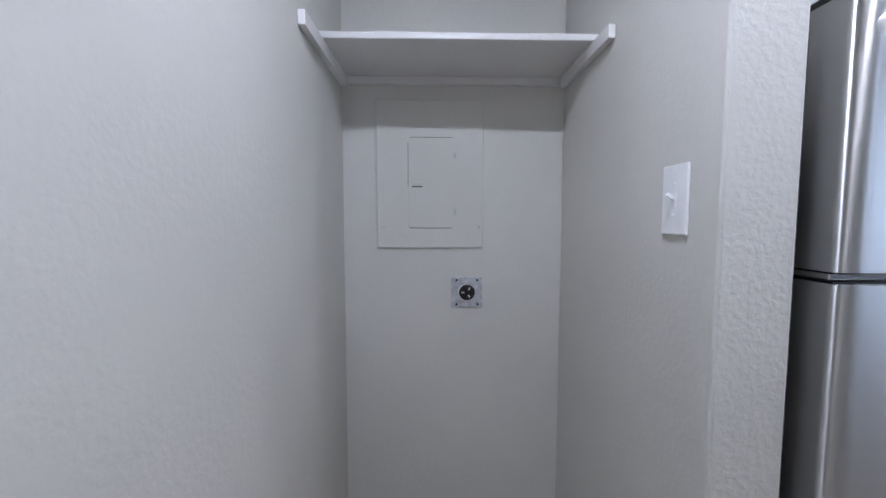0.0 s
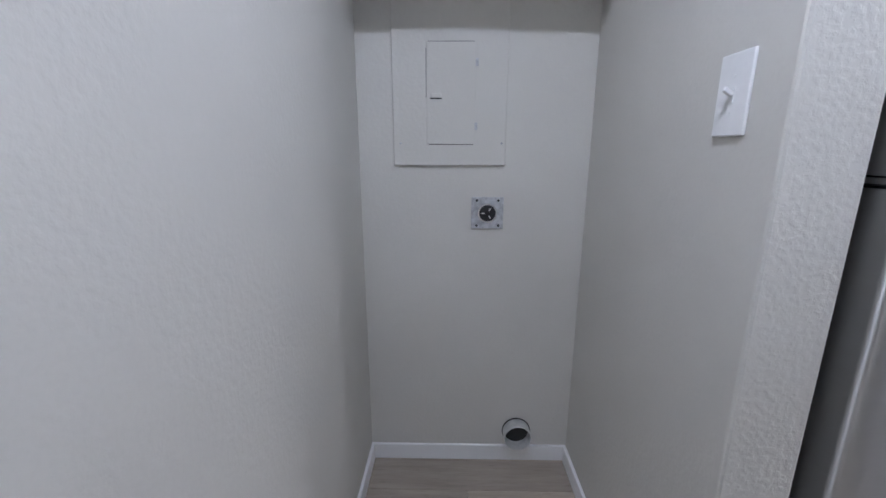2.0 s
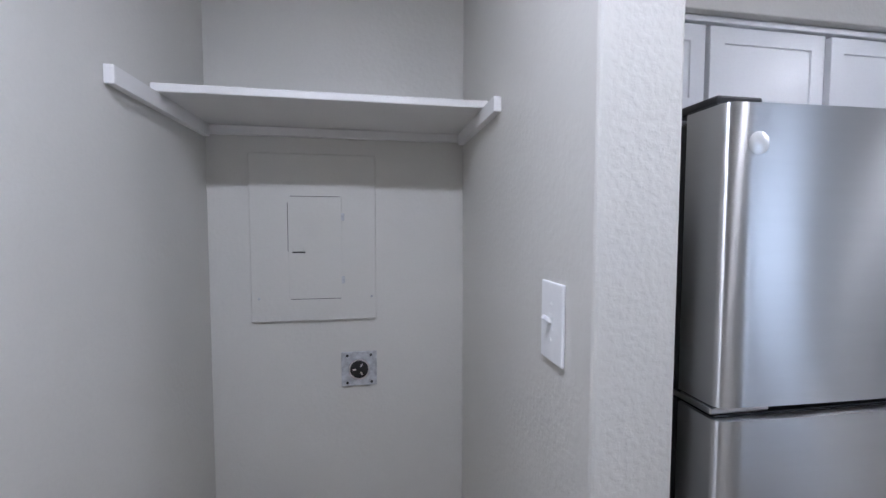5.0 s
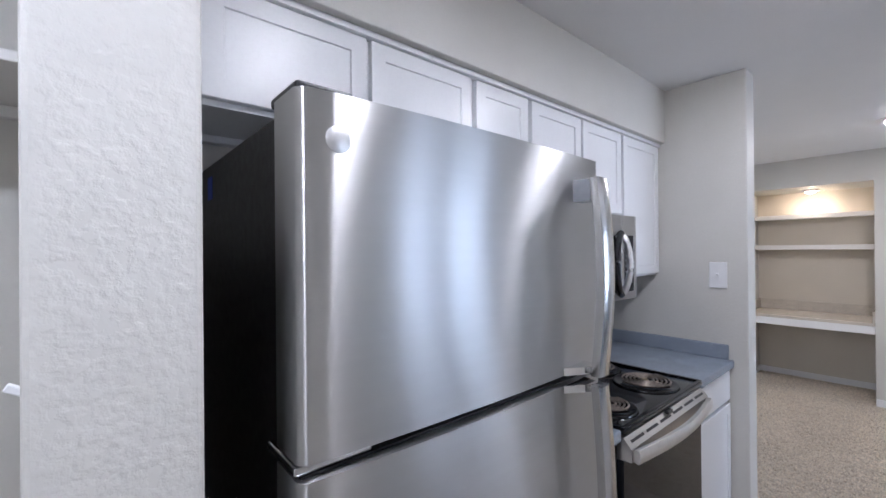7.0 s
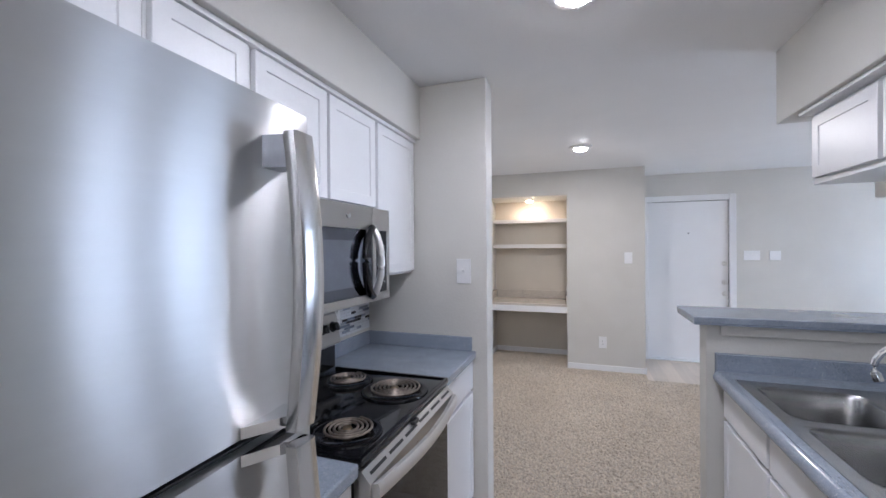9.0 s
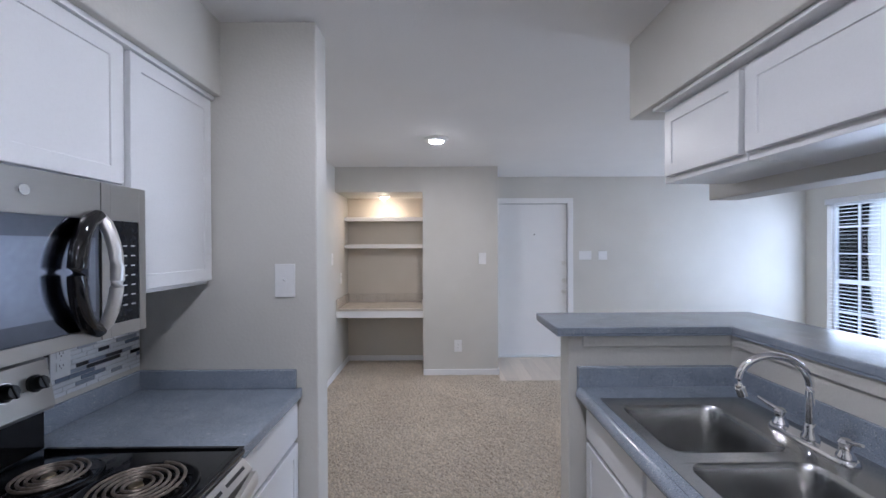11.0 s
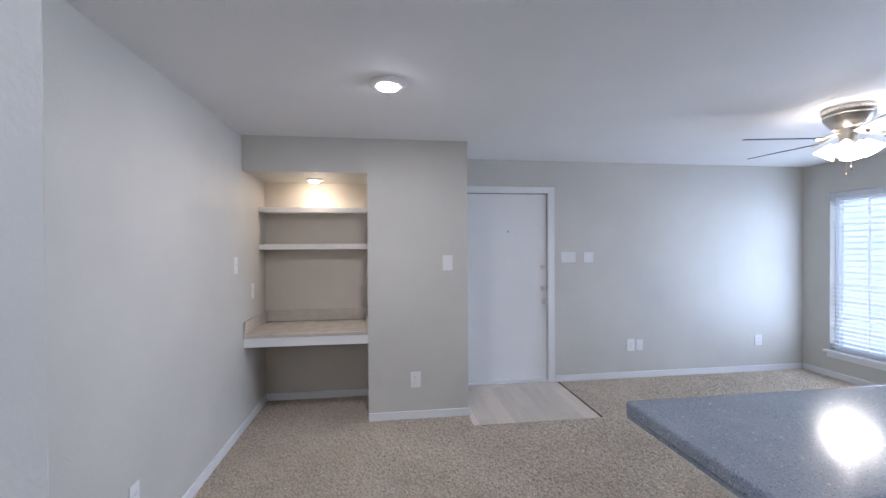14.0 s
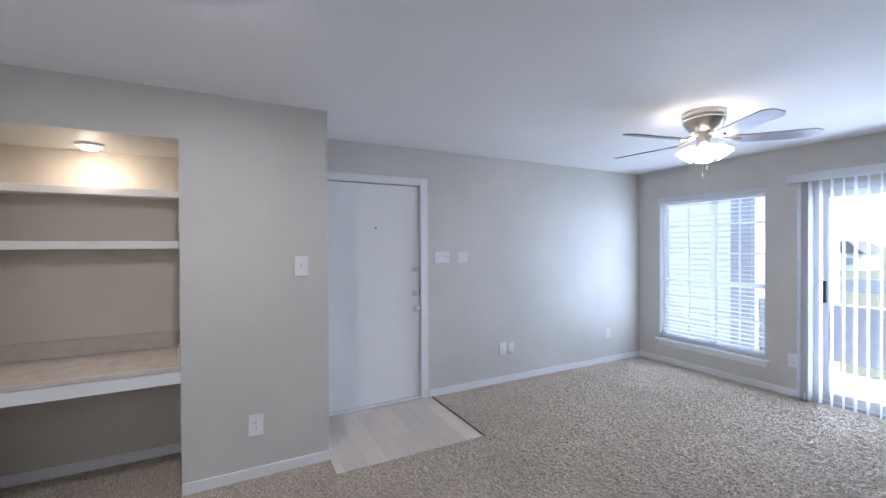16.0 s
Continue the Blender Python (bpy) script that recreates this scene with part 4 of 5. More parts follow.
def faucet():
    x, y, z = 2.640, -0.436, CZ + 0.0045
    t = thing("kitchen_faucet", (x, y, z), "chrome gooseneck kitchen faucet with two lever handles", "faucet")
    part("base_plate", loft_plate(x, y, z), CHROME, t, "", True)
    part("spout_base", lathe(bmesh.new(), [(0.022, 0.011), (0.022, 0.022), (0.016, 0.032), (0.016, 0.050), (0.013, 0.058)], Matrix.Translation((x, y, z)), 24), CHROME, t, "", True)
    pts = [(x, y, z + 0.05), (x, y, z + 0.15)]
    for i in range(15):
        a = math.pi * i / 14 * 1.13
        r = 0.088
        d = r - r * math.cos(a)
        pts.append((x + d * 0.25, y + d * 0.97, z + 0.165 + r * math.sin(a) * 0.9))
    part("gooseneck_spout", tube(bmesh.new(), pts, 0.0105, 14), CHROME, t, "", True)
    e = Vector(pts[-1])
    dv = (Vector(pts[-1]) - Vector(pts[-2])).normalized()
    part("aerator", tube(bmesh.new(), [e - dv * 0.012, e + dv * 0.012], 0.0135, 14), CHROME, t, "", True)
    for s in (-0.102, 0.102):
        h = part("handle_base", lathe(bmesh.new(), [(0.021, 0.011), (0.021, 0.020), (0.015, 0.028), (0.014, 0.046), (0.017, 0.054), (0.010, 0.062), (0.0001, 0.063)], Matrix.Translation((x + s, y, z)), 20), CHROME, t, "", True)
        k = 1 if s > 0 else -1
        part("lever", tube(bmesh.new(), [(x + s, y, z + 0.054), (x + s + k * 0.03, y + 0.012, z + 0.064), (x + s + k * 0.062, y + 0.020, z + 0.074)], [0.007, 0.006, 0.0045], 10), CHROME, h, "", True)


def loft_plate(x, y, z):
    bm = bmesh.new()
    rows = loft(bm, [[(px, py, z + h) for px, py in rounded_rect(x - 0.132 + d, x + 0.132 - d, y - 0.027 + d, y + 0.027 - d, 0.0265 - d)] for d, h in ((0, 0), (0, 0.006), (0.004, 0.0115))])
    bm.faces.new(rows[-1])
    return bm


sink_counter()
double_sink()
faucet()


def breakfast_bar():
    t = thing("breakfast_bar_top", (3.3, -0.4, 1.105), "speckled blue-grey L-shaped raised breakfast bar top", "countertop")
    bm = bmesh.new()
    prism(bm, [(3.125, 0.142), (3.492, 0.142), (3.492, -0.905), (1.16, -0.905), (1.16, -0.560), (3.125, -0.560)], "z", 1.1125, 1.143)
    bmesh.ops.recalc_face_normals(bm, faces=bm.faces[:])
    bmesh.ops.bevel(bm, geom=bm.edges[:], offset=0.006, segments=3, profile=0.5, affect="EDGES")
    part("bar_top", bm, COUNTER, t)
    bm = bmesh.new()
    prism(bm, [(3.128, 0.139), (3.489, 0.139), (3.489, -0.902), (1.163, -0.902), (1.163, -0.563), (3.128, -0.563)], "z", 1.106, 1.1145)
    part("underside_board", bm, COUNTER, t)
    structure("bar_trim", cube(3.150, 3.165, -0.575, 0.030, 1.058, 1.105, bev=0.003), WALL, "painted trim strip under the bar top", category="trim")
    structure("bar_trim", cube(1.2, 3.149, -0.5875, -0.575, 1.058, 1.105, bev=0.003), WALL, "painted trim strip under the bar top", category="trim")


breakfast_bar()


def south_uppers():
    for x0, x1, a, b, lab in ((2.725, 3.184, 2.738, 3.150, "small white shaker wall cabinet over the bar"), (2.262, 2.723, 2.272, 2.712, "white shaker wall cabinet over the sink"), (1.800, 2.260, 1.810, 2.250, "white shaker wall cabinet over the sink"), (1.25, 1.798, 1.262, 1.788, "white shaker wall cabinet over the sink")):
        upper_cabinet(x0, x1, 1.724, [(a, b)], lab, yf=-0.304, yb=-0.604, ztop=2.022, ny=1, group="upper cabinets by the sink", lift=0.024)
    structure("crown_strip", cube(1.25, 3.184, -0.330, -0.272, 2.0225, 2.0365, bev=0.002), TRIM, "thin white strip above the wall cabinets", category="trim")


south_uppers()


# ---- desk niche ----
def niche_shelf(z0, z1, x, label):
    t = thing("niche_shelf", (6.66, 1.3, z0), label, "shelf", "niche shelves")
    part("board", cube(x + 0.018, 6.761, BY1 + 0.001, YN - 0.001, z0 + 0.004, z1 - 0.001), SHELF, t)
    part("front_edge", cube(x, x + 0.0175, BY1 + 0.001, YN - 0.001, z0, z1, bev=0.002), TRIM, t)


niche_shelf(1.790, 1.838, 6.575, "white painted upper shelf in the desk niche")
niche_shelf(1.450, 1.500, 6.575, "white painted lower shelf in the desk niche")


def niche_desk():
    t = thing("built_in_desk", (6.45, 1.3, 0.65), "built-in desk with tan speckled top and white apron", "desk")
    part("desk_top", cube(BX + 0.004, 6.761, BY1 + 0.001, YN - 0.001, 0.732, 0.762, bev=0.004), DESKTOP, t)
    part("apron", cube(BX + 0.010, BX + 0.030, BY1 + 0.001, YN - 0.001, 0.657, 0.7315, bev=0.002), TRIM, t, "white painted front apron")
    part("underside", cube(BX + 0.0305, 6.761, BY1 + 0.001, YN - 0.001, 0.710, 0.7315), SHELF, t)
    part("back_splash", cube(6.742, 6.761, BY1 + 0.001, YN - 0.020, 0.7625, 0.868, bev=0.002), DESKTOP, t)
    part("side_splash", cube(BX + 0.006, 6.761, YN - 0.019, YN - 0.001, 0.7625, 0.868, bev=0.002), DESKTOP, t)
    part("side_splash", cube(BX + 0.006, 6.741, BY1 + 0.001, BY1 + 0.019, 0.7625, 0.868, bev=0.002), DESKTOP, t)


niche_desk()
wall_plate("light_switch", "white toggle light switch beside the entry", "light switch", on_west_face(BX, 0.136, 1.330), 0.085, 0.130)
wall_plate("wall_outlet", "white duplex outlet low on the boxed wall", "power outlet", on_west_face(BX, 0.418, 0.334), 0.085, 0.135, "outlet", "duplex wall outlets")
wall_plate("light_switch", "white toggle light switch near the niche", "light switch", on_south_face(5.99, YN, 1.333), 0.075, 0.13)
wall_plate("wall_outlet", "white outlet above the built-in desk", "power outlet", on_south_face(6.38, YN, 1.095), 0.075, 0.13, "outlet", "duplex wall outlets")
wall_plate("wall_outlet", "white duplex outlet low on the side wall", "power outlet", on_south_face(4.70, YN, 0.335), 0.075, 0.13, "outlet", "duplex wall outlets")


# ---- entry door ----
def entry_door():
    d = solid("door_1", cube(XE + 0.020, XE + 0.064, -1.055, -0.165, 0.026, 2.024, bev=0.002), DOORPAINT)
    tagged(d, "white painted flush entry door, closed", "door", kind="structure")
    fr = bmesh.new()
    for a in ((-1.132, -1.062, 0.0, 2.100), (-0.160, BY0 - 0.016, 0.0, 2.100), (-1.062, -0.160, 2.034, 2.100)):
        box(fr, XE - 0.014, XE - 0.0005, a[0], a[1], a[2], a[3], bev=0.003)
    part("casing", fr, TRIM, d, "white painted door casing")
    jm = bmesh.new()
    for a in ((-1.0845, -1.0610, 0.0, 2.044), (-0.1625, -0.1355, 0.0, 2.044), (-1.0610, -0.1625, 2.0305, 2.044)):
        box(jm, XE, XE + 0.119, a[0], a[1], a[2], a[3])
    part("jamb", jm, TRIM, d)
    part("threshold", cube(XE - 0.004, XE + 0.11, -1.06, -0.163, 0.002, 0.020, bev=0.003), TRIM, d, "white painted threshold")
    xf = XE + 0.020
    for z in (1.245, 1.012):
        m = pose(xf, -1.013, z, 0, -90)
        k = part("deadbolt", lathe(bmesh.new(), [(0.030, 0.0), (0.030, 0.006), (0.024, 0.012), (0.0001, 0.013)], m, 24), SATIN, d, "round satin deadbolt", True)
        part("thumb_turn", cube(xf - 0.032, xf - 0.012, -1.017, -1.009, z - 0.014, z + 0.014, bev=0.002), SATIN, k)
    m = pose(xf, -1.013, 0.872, 0, -90)
    part("door_knob", lathe(bmesh.new(), [(0.031, 0.0), (0.031, 0.005), (0.013, 0.012), (0.012, 0.030), (0.024, 0.036), (0.028, 0.048), (0.024, 0.060), (0.010, 0.065), (0.0001, 0.065)], m, 28), SATIN, d, "satin metal door knob", True)
    part("peephole", lathe(bmesh.new(), [(0.008, 0), (0.008, 0.004), (0.0001, 0.005)], pose(xf, -0.625, 1.622, 0, -90), 14), BLACK, d, "dark peephole")
    part("weather_strip", box(cube(XE + 0.030, XE + 0.060, -1.0608, -1.0555, 0.03, 2.030), XE + 0.030, XE + 0.060, -1.0608, -0.165, 2.0245, 2.0300), BLACK, d, "dark weather strip round the door")
    part("strike_gap", cube(xf - 0.002, xf + 0.01, -1.0608, -1.0555, 0.985, 1.045), BLACK, d)
    for z in (0.35, 0.80, 1.80):
        part("hinge", cube(XE + 0.006, XE + 0.019, -0.170, -0.160, z, z + 0.09, bev=0.002), SATIN, d)


entry_door()
wall_plate("light_switch", "white triple toggle light switch by the entry", "light switch", on_west_face(XE, -1.292, 1.345), 0.165, 0.115, "toggle3")
wall_plate("thermostat_plate", "small white blank plate beside the switches", "wall plate", on_west_face(XE, -1.523, 1.343), 0.115, 0.112, "blank")
wall_plate("wall_outlet", "white duplex outlet low on the entry wall", "power outlet", on_west_face(XE, -2.02, 0.365), 0.086, 0.132, "outlet", "duplex wall outlets")
wall_plate("cable_plate", "white cable jack plate beside an outlet", "wall plate", on_west_face(XE, -2.125, 0.362), 0.076, 0.115, "jack")
wall_plate("wall_outlet", "white duplex outlet near the window corner", "power outlet", on_west_face(XE, -3.62, 0.362), 0.09, 0.122, "outlet", "duplex wall outlets")
wall_plate("wall_outlet", "white outlet between window and sliding door", "power outlet", on_north_face(5.205, YS, 0.345), 0.085, 0.13, "outlet", "duplex wall outlets")


# ---- window with blinds ----
def window():
    x0, x1, z0, z1 = WIN
    w = solid("window_1", box(box(box(cube(x0, x0 + 0.035, YS - 0.135, YS - 0.075, z0, z1, bev=0.003), x1 - 0.035, x1, YS - 0.135, YS - 0.075, z0, z1, bev=0.003), x0 + 0.035, x1 - 0.035, YS - 0.135, YS - 0.075, z0, z0 + 0.045, bev=0.003), x0 + 0.035, x1 - 0.035, YS - 0.135, YS - 0.075, z1 - 0.04, z1, bev=0.003), VINYLFRAME)
    tagged(w, "white vinyl double window with muntins", "window", kind="structure")
    xm = 5.987
    part("mullion", cube(xm - 0.028, xm + 0.028, YS - 0.134, YS - 0.078, z0 + 0.045, z1 - 0.04, bev=0.003), VINYLFRAME, w)
    part("meeting_rail", cube(x0 + 0.035, xm - 0.028, YS - 0.130, YS - 0.082, 1.000, 1.045, bev=0.003), VINYLFRAME, w)
    part("meeting_rail", cube(xm + 0.028, x1 - 0.035, YS - 0.130, YS - 0.082, 1.000, 1.045, bev=0.003), VINYLFRAME, w)
    for a, b in ((x0 + 0.035, xm - 0.028), (xm + 0.028, x1 - 0.035)):
        c = (a + b) / 2
        part("muntin", cube(c - 0.008, c + 0.008, YS - 0.114, YS - 0.098, z0 + 0.045, 1.0), VINYLFRAME, w)
        part("muntin", cube(c - 0.008, c + 0.008, YS - 0.114, YS - 0.098, 1.045, z1 - 0.04), VINYLFRAME, w)
        for z in (0.648, 1.360, 1.690):
            part("muntin", cube(a, b, YS - 0.116, YS - 0.100, z - 0.008, z + 0.008), VINYLFRAME, w)
        for za, zb in ((z0 + 0.045, 1.0), (1.045, z1 - 0.04)):
            p = part("pane", cube(a, b, YS - 0.1085, YS - 0.1045, za, zb), GLASS, w)
            p.visible_shadow = False
    structure("window_sill", cube(x0 - 0.045, x1 + 0.045, YS - 0.07, YS + 0.045, 0.271, 0.299, bev=0.005), TRIM, "white painted window sill", category="sill")
    structure("window_apron", cube(x0 - 0.02, x1 + 0.02, YS + 0.001, YS + 0.015, 0.220, 0.270, bev=0.003), TRIM, "white painted apron under the sill", category="trim")
    b = thing("mini_blind", ((x0 + x1) / 2, YS - 0.03, z0), "white horizontal mini blind, slats open", "blind")
    part("headrail", cube(x0 - 0.012, x1 + 0.012, YS - 0.040, YS + 0.022, 1.966, 2.034, bev=0.004), BLINDWHITE, b)
    part("bottom_rail", cube(x0 + 0.012, x1 - 0.012, YS - 0.050, YS - 0.015, 0.328, 0.346, bev=0.004), BLINDWHITE, b)
    first = None
    n = 36
    for i in range(n):
        z = 0.375 + i * (1.945 - 0.375) / (n - 1)
        if first is None:
            s = cube(-0.552, 0.552, -0.021, 0.021, -0.0009, 0.0009)
            bmesh.ops.transform(s, matrix=pose((x0 + x1) / 2, YS - 0.033, z, 1), verts=s.verts[:])
            first = part("slat", s, BLINDWHITE, b)
            z_first = z
        else:
            o = first.copy()
            scene.collection.objects.link(o)
            o.matrix_basis = Matrix.Translation((0, 0, z - z_first)) @ first.matrix_basis
    for x in (x0 + 0.12, (x0 + x1) / 2 - 0.03, x1 - 0.12):
        part("ladder_cord", tube(bmesh.new(), [(x, YS - 0.009, 0.34), (x, YS - 0.009, 1.966)], 0.0013, 6), BLINDWHITE, b)
    part("tilt_wand", tube(bmesh.new(), [(x1 - 0.06, YS - 0.006, 1.965), (x1 - 0.06, YS - 0.004, 1.15)], 0.004, 8), BLINDWHITE, b)


window()


def sliding_door():
    x0, x1, z0, z1 = SL
    fr = bmesh.new()
    for a in ((x0, x0 + 0.04, z0, z1), (x1 - 0.04, x1, z0, z1), (x0 + 0.04, x1 - 0.04, z1 - 0.045, z1), (x0 + 0.04, x1 - 0.04, z0, 0.03)):
        box(fr, a[0], a[1], YS - 0.135, YS - 0.03, a[2], a[3], bev=0.003)
    d = tagged(solid("door_2", fr, ALU), "sliding glass patio door in grey frame", "sliding door", kind="structure")
    xm = (x0 + x1) / 2
    for a, b, y in ((x0 + 0.04, xm + 0.03, YS - 0.120), (xm - 0.03, x1 - 0.04, YS - 0.075)):
        s = bmesh.new()
        for c in ((a, a + 0.055, 0.031, z1 - 0.046), (b - 0.055, b, 0.031, z1 - 0.046), (a + 0.055, b - 0.055, 0.031, 0.10), (a + 0.055, b - 0.055, z1 - 0.11, z1 - 0.046)):
            box(s, c[0], c[1], y - 0.016, y + 0.016, c[2], c[3], bev=0.003)
        p = part("sash", s, ALU, d, "grey metal sash")
        g = part("pane", cube(a + 0.055, b - 0.055, y - 0.003, y + 0.003, 0.10, z1 - 0.11), GLASS, p)
        g.visible_shadow = False
    part("pull_handle", cube(x1 - 0.085, x1 - 0.060, YS - 0.058, YS - 0.032, 0.92, 1.12, bev=0.005), BLACK, d)
    t = thing("vertical_blind", (xm, YS + 0.06, 0.02), "white vertical blind with vanes turned open", "blind")
    part("valance", cube(x0 - 0.18, 5.235, YS + 0.085, YS + 0.098, 2.030, 2.110, bev=0.003), BLINDWHITE, t)
    part("valance_return", cube(5.222, 5.2345, YS + 0.002, YS + 0.084, 2.031, 2.109, bev=0.002), BLINDWHITE, t)
    part("track", cube(x0 - 0.15, 5.215, YS + 0.030, YS + 0.068, 2.032, 2.070, bev=0.003), ALU, t)

    def vane(x, turn):
        bm = bmesh.new()
        prof = [(-0.043, 0.0), (-0.022, 0.0035), (0.0, 0.0048), (0.022, 0.0035), (0.043, 0.0), (0.043, 0.0014), (0.022, 0.0049), (0.0, 0.0062), (-0.022, 0.0049), (-0.043, 0.0014)]
        prism(bm, prof, "z", 0.022, 2.028)
        bmesh.ops.transform(bm, matrix=pose(x, YS + 0.049, 0, 0, 0, turn), verts=bm.verts[:])
        part("vane", bm, VANE, t, "", True)

    vane(5.146, 128)
    x, i = 5.064, 0
    while x > x0 - 0.08:
        vane(x, 92 + (i * 37) % 7)
        x -= 0.0775
        i += 1


sliding_door()


# ---- ceiling fan ----
def ceiling_fan():
    x, y = 5.000, -2.395
    t = thing("ceiling_fan", (x, y, CEIL), "flush nickel ceiling fan with dark blades and lit shades", "ceiling fan")
    m = Matrix.Translation((x, y, 0))
    part("motor_housing", lathe(bmesh.new(), [(0.135, CEIL - 0.001), (0.135, 2.345), (0.128, 2.335), (0.132, 2.325), (0.128, 2.312), (0.095, 2.262), (0.080, 2.243), (0.0001, 2.243)], m, 40), NICKEL, t, "brushed nickel motor housing", True)
    sl = part("vent_band", lathe(bmesh.new(), [(0.1355, 2.352), (0.1365, 2.352), (0.1365, 2.366), (0.1355, 2.366)], m, 40), NICKEL, t)
    for i in range(36):
        a = radians(i * 10)
        s = cube(-0.0022, 0.0022, 0.1366, 0.1370, 2.357, 2.361)
        bmesh.ops.transform(s, matrix=m @ pose(0, 0, 0, 0, 0, math.degrees(a)), verts=s.verts[:])
        part("vent_slot", s, BLACK, sl)
    part("switch_cup", lathe(bmesh.new(), [(0.060, 2.2425), (0.062, 2.225), (0.045, 2.190), (0.045, 2.150), (0.050, 2.140), (0.030, 2.128), (0.0001, 2.128)], m, 28), NICKEL, t, "", True)
    for k in range(5):
        a = 7 + 72 * k
        r = m @ pose(0, 0, 0, 0, 0, a)
        bl = bmesh.new()
        out = [(0.170, -0.046), (0.185, -0.056), (0.58, -0.066), (0.612, -0.066), (0.658, -0.036), (0.662, -0.028), (0.662, 0.028), (0.658, 0.036), (0.612, 0.066), (0.58, 0.066), (0.185, 0.056), (0.170, 0.046)]
        prism(bl, out, "z", -0.003, 0.003)
        bmesh.ops.transform(bl, matrix=r @ pose(0, 0, 2.183, -12), verts=bl.verts[:])
        b = part("blade", bl, FANBLADE, t)
        ir = tube(bmesh.new(), [(0.05, 0, 2.225), (0.10, 0, 2.205), (0.15, 0, 2.188), (0.215, 0.0, 2.177)], [0.011, 0.009, 0.010, 0.012], 8)
        bmesh.ops.transform(ir, matrix=r, verts=ir.verts[:])
        part("blade_iron", ir, NICKEL, b, "", True)
    for k in range(4):
        a = 30 + 90 * k
        q = m @ pose(0, 0, 2.150, 0, 0, a)
        arm = tube(bmesh.new(), [(0.03, 0, 0.0), (0.06, 0, 0.004), (0.080, 0, -0.008)], 0.009, 10)
        bmesh.ops.transform(arm, matrix=q, verts=arm.verts[:])
        ar = part("lamp_arm", arm, NICKEL, t, "", True)
        sh = lathe(bmesh.new(), [(0.020, 0.0), (0.026, -0.012), (0.036, -0.035), (0.050, -0.065), (0.062, -0.088), (0.059, -0.088), (0.046, -0.064), (0.032, -0.034), (0.020, -0.010)], q @ pose(0.075, 0, -0.002, 0, -34), 24)
        part("shade", sh, SHADEGLOW, ar, "glowing frosted bell shade", True)
        bu = lathe(bmesh.new(), [(0.0001, -0.020), (0.014, -0.030), (0.024, -0.058), (0.018, -0.076), (0.0001, -0.084)], q @ pose(0.075, 0, -0.002, 0, -34), 16)
        part("bulb", bu, LENS, ar, "", True)
    for dx, dz in ((0.012, 1.922), (-0.018, 1.965)):
        ch = part("pull_chain", tube(bmesh.new(), [(x + dx, y, 2.13), (x + dx, y, dz + 0.03)], 0.0016, 6), NICKEL, t)
        part("chain_fob", lathe(bmesh.new(), [(0.0001, 0.03), (0.004, 0.026), (0.006, 0.010), (0.004, 0.0), (0.0001, 0.0)], Matrix.Translation((x + dx, y, dz)), 10), BRASSY, ch, "", True)
    a = new("fan_light", bpy.data.lights.new("fan_light", "POINT"))
    a.data.shadow_soft_size, a.data.energy, a.data.color = 0.05, LAMP_W * 0.10, (1.0, 0.84, 0.63)
    a.matrix_world = pose(x, y, 2.055)


ceiling_fan()


# ---- outside ----
structure("ground", cube(-400, 400, -800, 400, -3.30, -3.00), GRASS, "sunlit lawn outside the apartment")
patio = structure("patio", cube(2.6, 9.0, -5.95, YS - 0.141, -0.30, -0.075), CONCRETE, "pale weathered patio deck base", category="patio")
structure("lower_storey", cube(XW - 0.12, XE + 0.12, YS - 0.14, YC + 0.12, -3.0, -0.1205), SIDING, "pale sided storey below the apartment", category="wall")
bm = cube(2.6, 6.24, -6.02, -5.88, 0.045, 0.725, bev=0.01)
for x in (2.62, 4.35, 6.12):
    box(bm, x, x + 0.10, -6.00, -5.90, -0.0745, 0.046)
structure("patio_wall", bm, POSTGREY, "low grey painted balcony wall on short feet", category="wall")
structure("patio_post", cube(6.25, 6.56, -5.98, -5.78, -3.0, 3.4, bev=0.008), POSTGREY, "grey painted square patio post", category="post")


def neighbour_wing():
    t = thing("apartment_building", (10.0, -9.0, -3.0), "pale lap-sided neighbouring apartment wing", "building")
    part("wall", cube(6.75, 15.0, -10.0, -7.02, -3.0, 4.6), SIDING, t)
    first = None
    for i in range(66):
        z = -2.00 + i * 0.100
        if first is None:
            b = bmesh.new()
            prism(b, [(-7.019, z), (-7.009, z), (-7.014, z + 0.103), (-7.019, z + 0.103)], "x", 6.74, 15.0)
            first = part("siding_board", b, SIDING, t)
            z_first = z
        else:
            o = first.copy()
            scene.collection.objects.link(o)
            o.matrix_basis = Matrix.Translation((0, 0, z - z_first)) @ first.matrix_basis
    b = bmesh.new()
    prism(b, [(-6.6, 4.61), (-10.4, 4.61), (-8.5, 6.1)], "x", 6.4, 15.4)
    part("roof", b, ROOFING, t, "dark shingle gable roof")


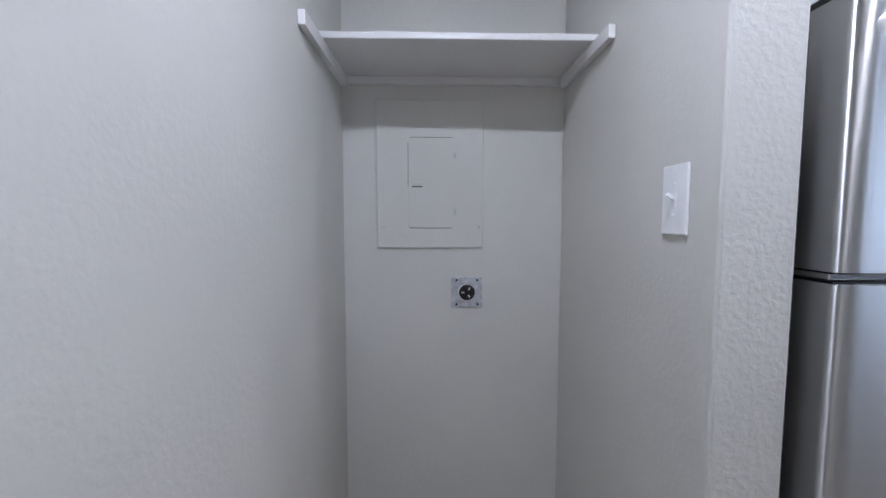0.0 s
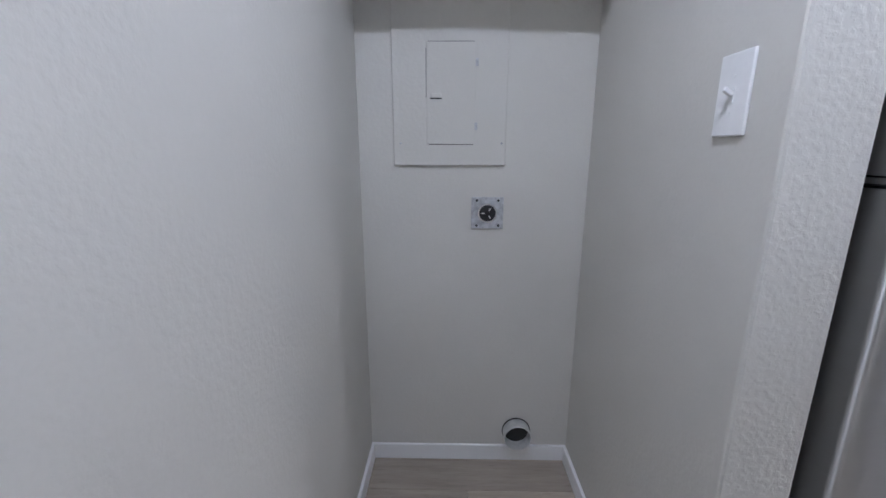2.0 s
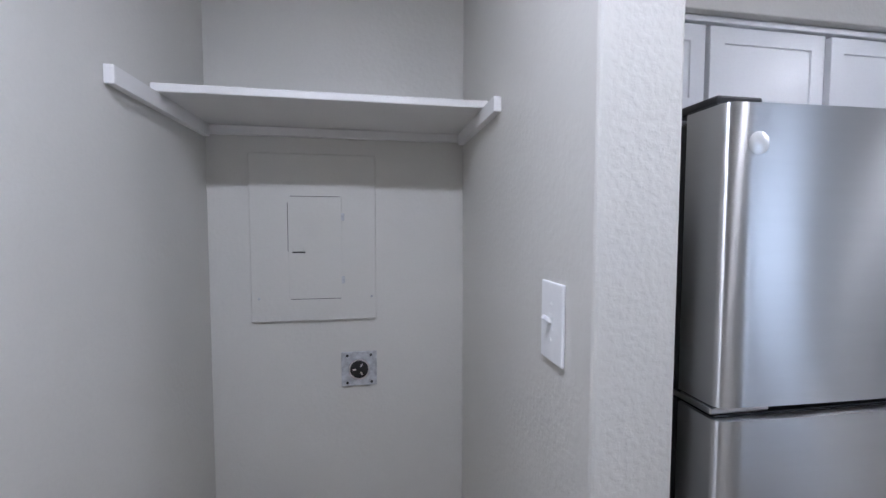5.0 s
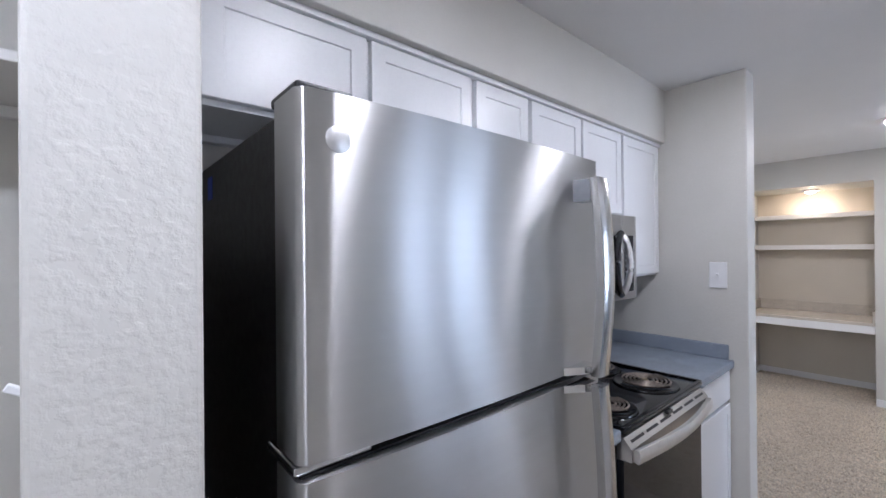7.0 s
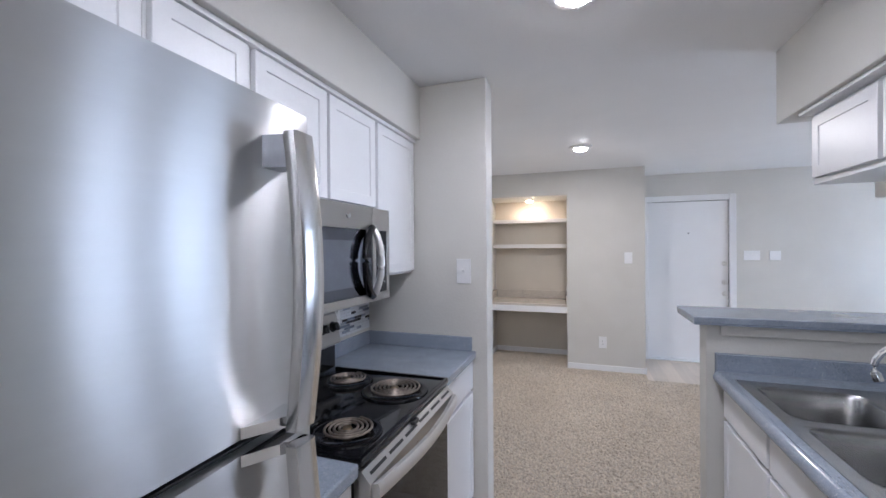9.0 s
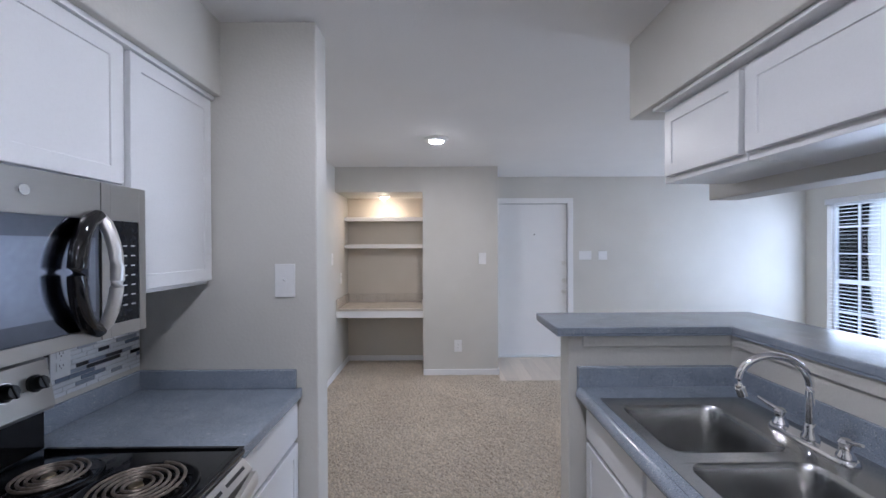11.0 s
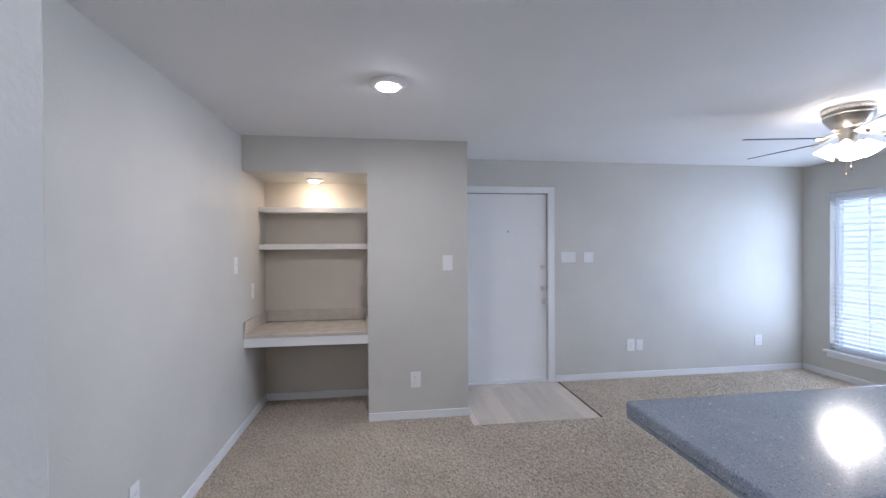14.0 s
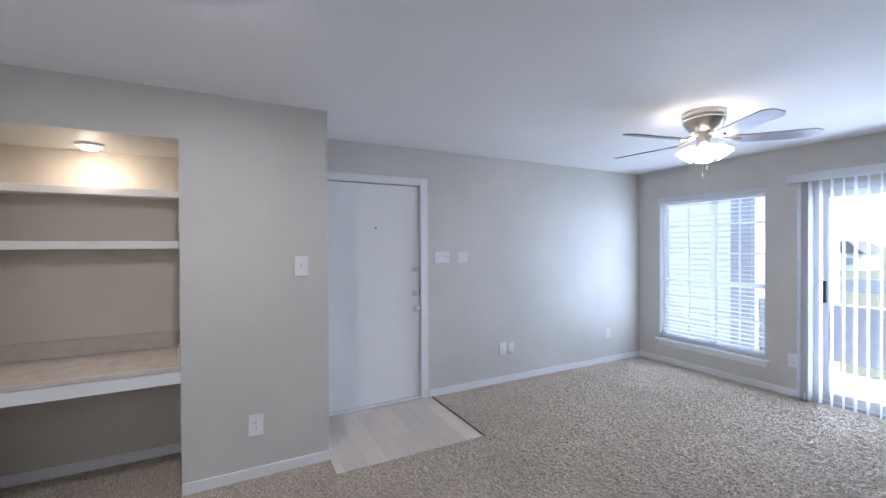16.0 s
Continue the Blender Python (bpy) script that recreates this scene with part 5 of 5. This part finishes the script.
def far_house(x, y, w, label):
    t = thing("house", (x, y, -3.0), label, "house", "far houses")
    part("wall", cube(x - w / 2, x + w / 2, y - 4, y + 4, -3.0, -0.2), SIDING, t)
    b = bmesh.new()
    prism(b, [(x - w / 2 - 0.5, -0.19), (x + w / 2 + 0.5, -0.19), (x + w / 2 - 1.6, 1.9), (x - w / 2 + 1.6, 1.9)], "y", y - 4.5, y + 4.5)
    part("roof", b, ROOFING, t, "dark shingle roof")
    for k in (-0.25, 0.2):
        g = part("window", cube(x + k * w - 0.6, x + k * w + 0.6, y + 4.0, y + 4.05, -2.1, -0.9), POSTGREY, t)
        part("window_frame", box(cube(x + k * w - 0.7, x + k * w + 0.7, y + 4.0, y + 4.07, -0.9, -0.8), x + k * w - 0.7, x + k * w + 0.7, y + 4.0, y + 4.07, -2.2, -2.1), VINYLFRAME, g)


neighbour_wing()
far_house(33.6, -95, 6.5, "distant house with dark shingle roof")
far_house(52.0, -100, 9, "distant pale house with shingle roof")
structure("far_fence", cube(-40, 110, -50.6, -50.4, -3.0, -1.8), POSTGREY, "long grey fence across the lawn", category="fence")


# ---- carpet pile ----
def carpet():
    st = 0.0115
    xs = np.arange(3.205, XE + 0.06, st)
    ys = np.arange(YS - 0.02, YN + 0.01, st)
    rng = np.random.default_rng(5)
    gx, gy = np.meshgrid(xs, ys, indexing="ij")
    px = gx + rng.uniform(-0.45, 0.45, gx.shape) * st
    py = gy + rng.uniform(-0.45, 0.45, gx.shape) * st
    pz = rng.uniform(-0.005, 0.007, gx.shape) + 0.002 * np.sin(gx * 3.1 + 1.3 * np.sin(gy * 2.3)) * np.cos(gy * 2.7)
    n, m = gx.shape
    idx = np.arange(n * m).reshape(n, m)
    keep = ~((gx > 5.935) & (gy > -1.165) & (gy < -0.035))
    keep &= ~((gx < 3.31) & (gy < 0.10) & (gy > -0.72))
    q = np.stack([idx[:-1, :-1], idx[1:, :-1], idx[1:, 1:], idx[:-1, 1:]], -1)
    ok = keep[:-1, :-1] & keep[1:, :-1] & keep[1:, 1:] & keep[:-1, 1:]
    faces = q[ok]
    me = bpy.data.meshes.new("carpet")
    me.from_pydata(np.stack([px, py, pz], -1).reshape(-1, 3).tolist(), [], faces.tolist())
    me.materials.append(CARPET)
    me.validate()
    tagged(new("carpet", me), "beige cut-pile carpet with flecked tufts", "carpet", kind="stuff")


carpet()


# ---- floor planks and mosaic tiles ----
def planks(parent, mat, x0, x1, y0, y1, z, along, width, length, seed):
    """Planks as pieces of a floor; rows share one mesh where they are whole."""
    rnd = random.Random(seed)
    gap = 0.0012 if mat is PLANK else 0.0004
    cache = {}
    a0, a1, b0, b1 = (x0, x1, y0, y1) if along == "x" else (y0, y1, x0, x1)
    row = b0
    while row < b1 - 0.01:
        w = min(width, b1 - row)
        pos = a0 - rnd.uniform(0, length * 0.9)
        while pos < a1 - 0.01:
            s, e = max(pos, a0), min(pos + length, a1)
            if e - s > 0.02:
                key = (round(e - s, 3), round(w, 3))
                if key not in cache:
                    l = e - s
                    bm = cube(0, l - gap, 0, w - gap, -0.011, 0) if along == "x" else cube(0, w - gap, 0, l - gap, -0.011, 0)
                    bmesh.ops.bevel(bm, geom=[ed for ed in bm.edges if all(abs(v.co.z) < 1e-6 for v in ed.verts)], offset=gap, segments=1, affect="EDGES")
                    me = bpy.data.meshes.new("plank")
                    bm.to_mesh(me)
                    bm.free()
                    me.materials.append(mat)
                    cache[key] = me
                o = new("plank", cache[key])
                o.parent = parent
                o.matrix_basis = Matrix.Translation((s, row, z) if along == "x" else (row, s, z))
            pos += length
        row += width


kf = structure("floor_kitchen", cube(XW, 3.21, -0.59, YC, -0.0129, -0.0115), BLACK, "beige wood-look vinyl plank floor", category="floor")
planks(kf, PLANK, XW, 3.21, -0.588, YC, 0.0, "x", 0.152, 0.92, 3)
# thin dark strip added as the shadow line where carpet meets planks
structure("carpet_edge", cube(5.945, XE - 0.02, -1.174, -1.161, -0.0125, 0.007, bev=0.003), EDGE_SHADOW, "dark strip standing for the carpet's shadow line along the entry planks", category="carpet edge")
ef = structure("floor_entry", cube(5.94, XE, -1.16, -0.04, -0.0129, -0.0115), ENTRYPLANK, "pale wood-look vinyl planks at the entry", category="floor")
planks(ef, ENTRYPLANK, 5.94, XE, -1.16, BY0, -0.001, "x", 0.152, 0.92, 8)


def mosaic():
    back = structure("wall_mosaic", cube(1.60, WX0 - 0.003, YK - 0.0045, YK - 0.0005, 0.9945, 1.34), GROUT, "glass mosaic strip backsplash, white grey and navy", category="backsplash")
    rnd = random.Random(11)
    meshes = {}
    z = 0.996
    while z < 1.325:
        x = 2.25 - rnd.uniform(0, 0.05)
        while x < WX0 - 0.006:
            l = rnd.choice((0.048, 0.074, 0.100, 0.148))
            e = min(x + l, WX0 - 0.004)
            k = round(e - x, 3)
            if k > 0.006:
                if k not in meshes:
                    bm = cube(0, k - 0.002, -0.0035, 0, 0, 0.0130, bev=0.0007, seg=1)
                    me = bpy.data.meshes.new("tile")
                    bm.to_mesh(me)
                    bm.free()
                    me.materials.append(MOSAIC)
                    meshes[k] = me
                o = new("tile", meshes[k])
                o.parent = back
                o.matrix_basis = Matrix.Translation((x, YK - 0.0046, z))
            x = e
        z += 0.0152


mosaic()
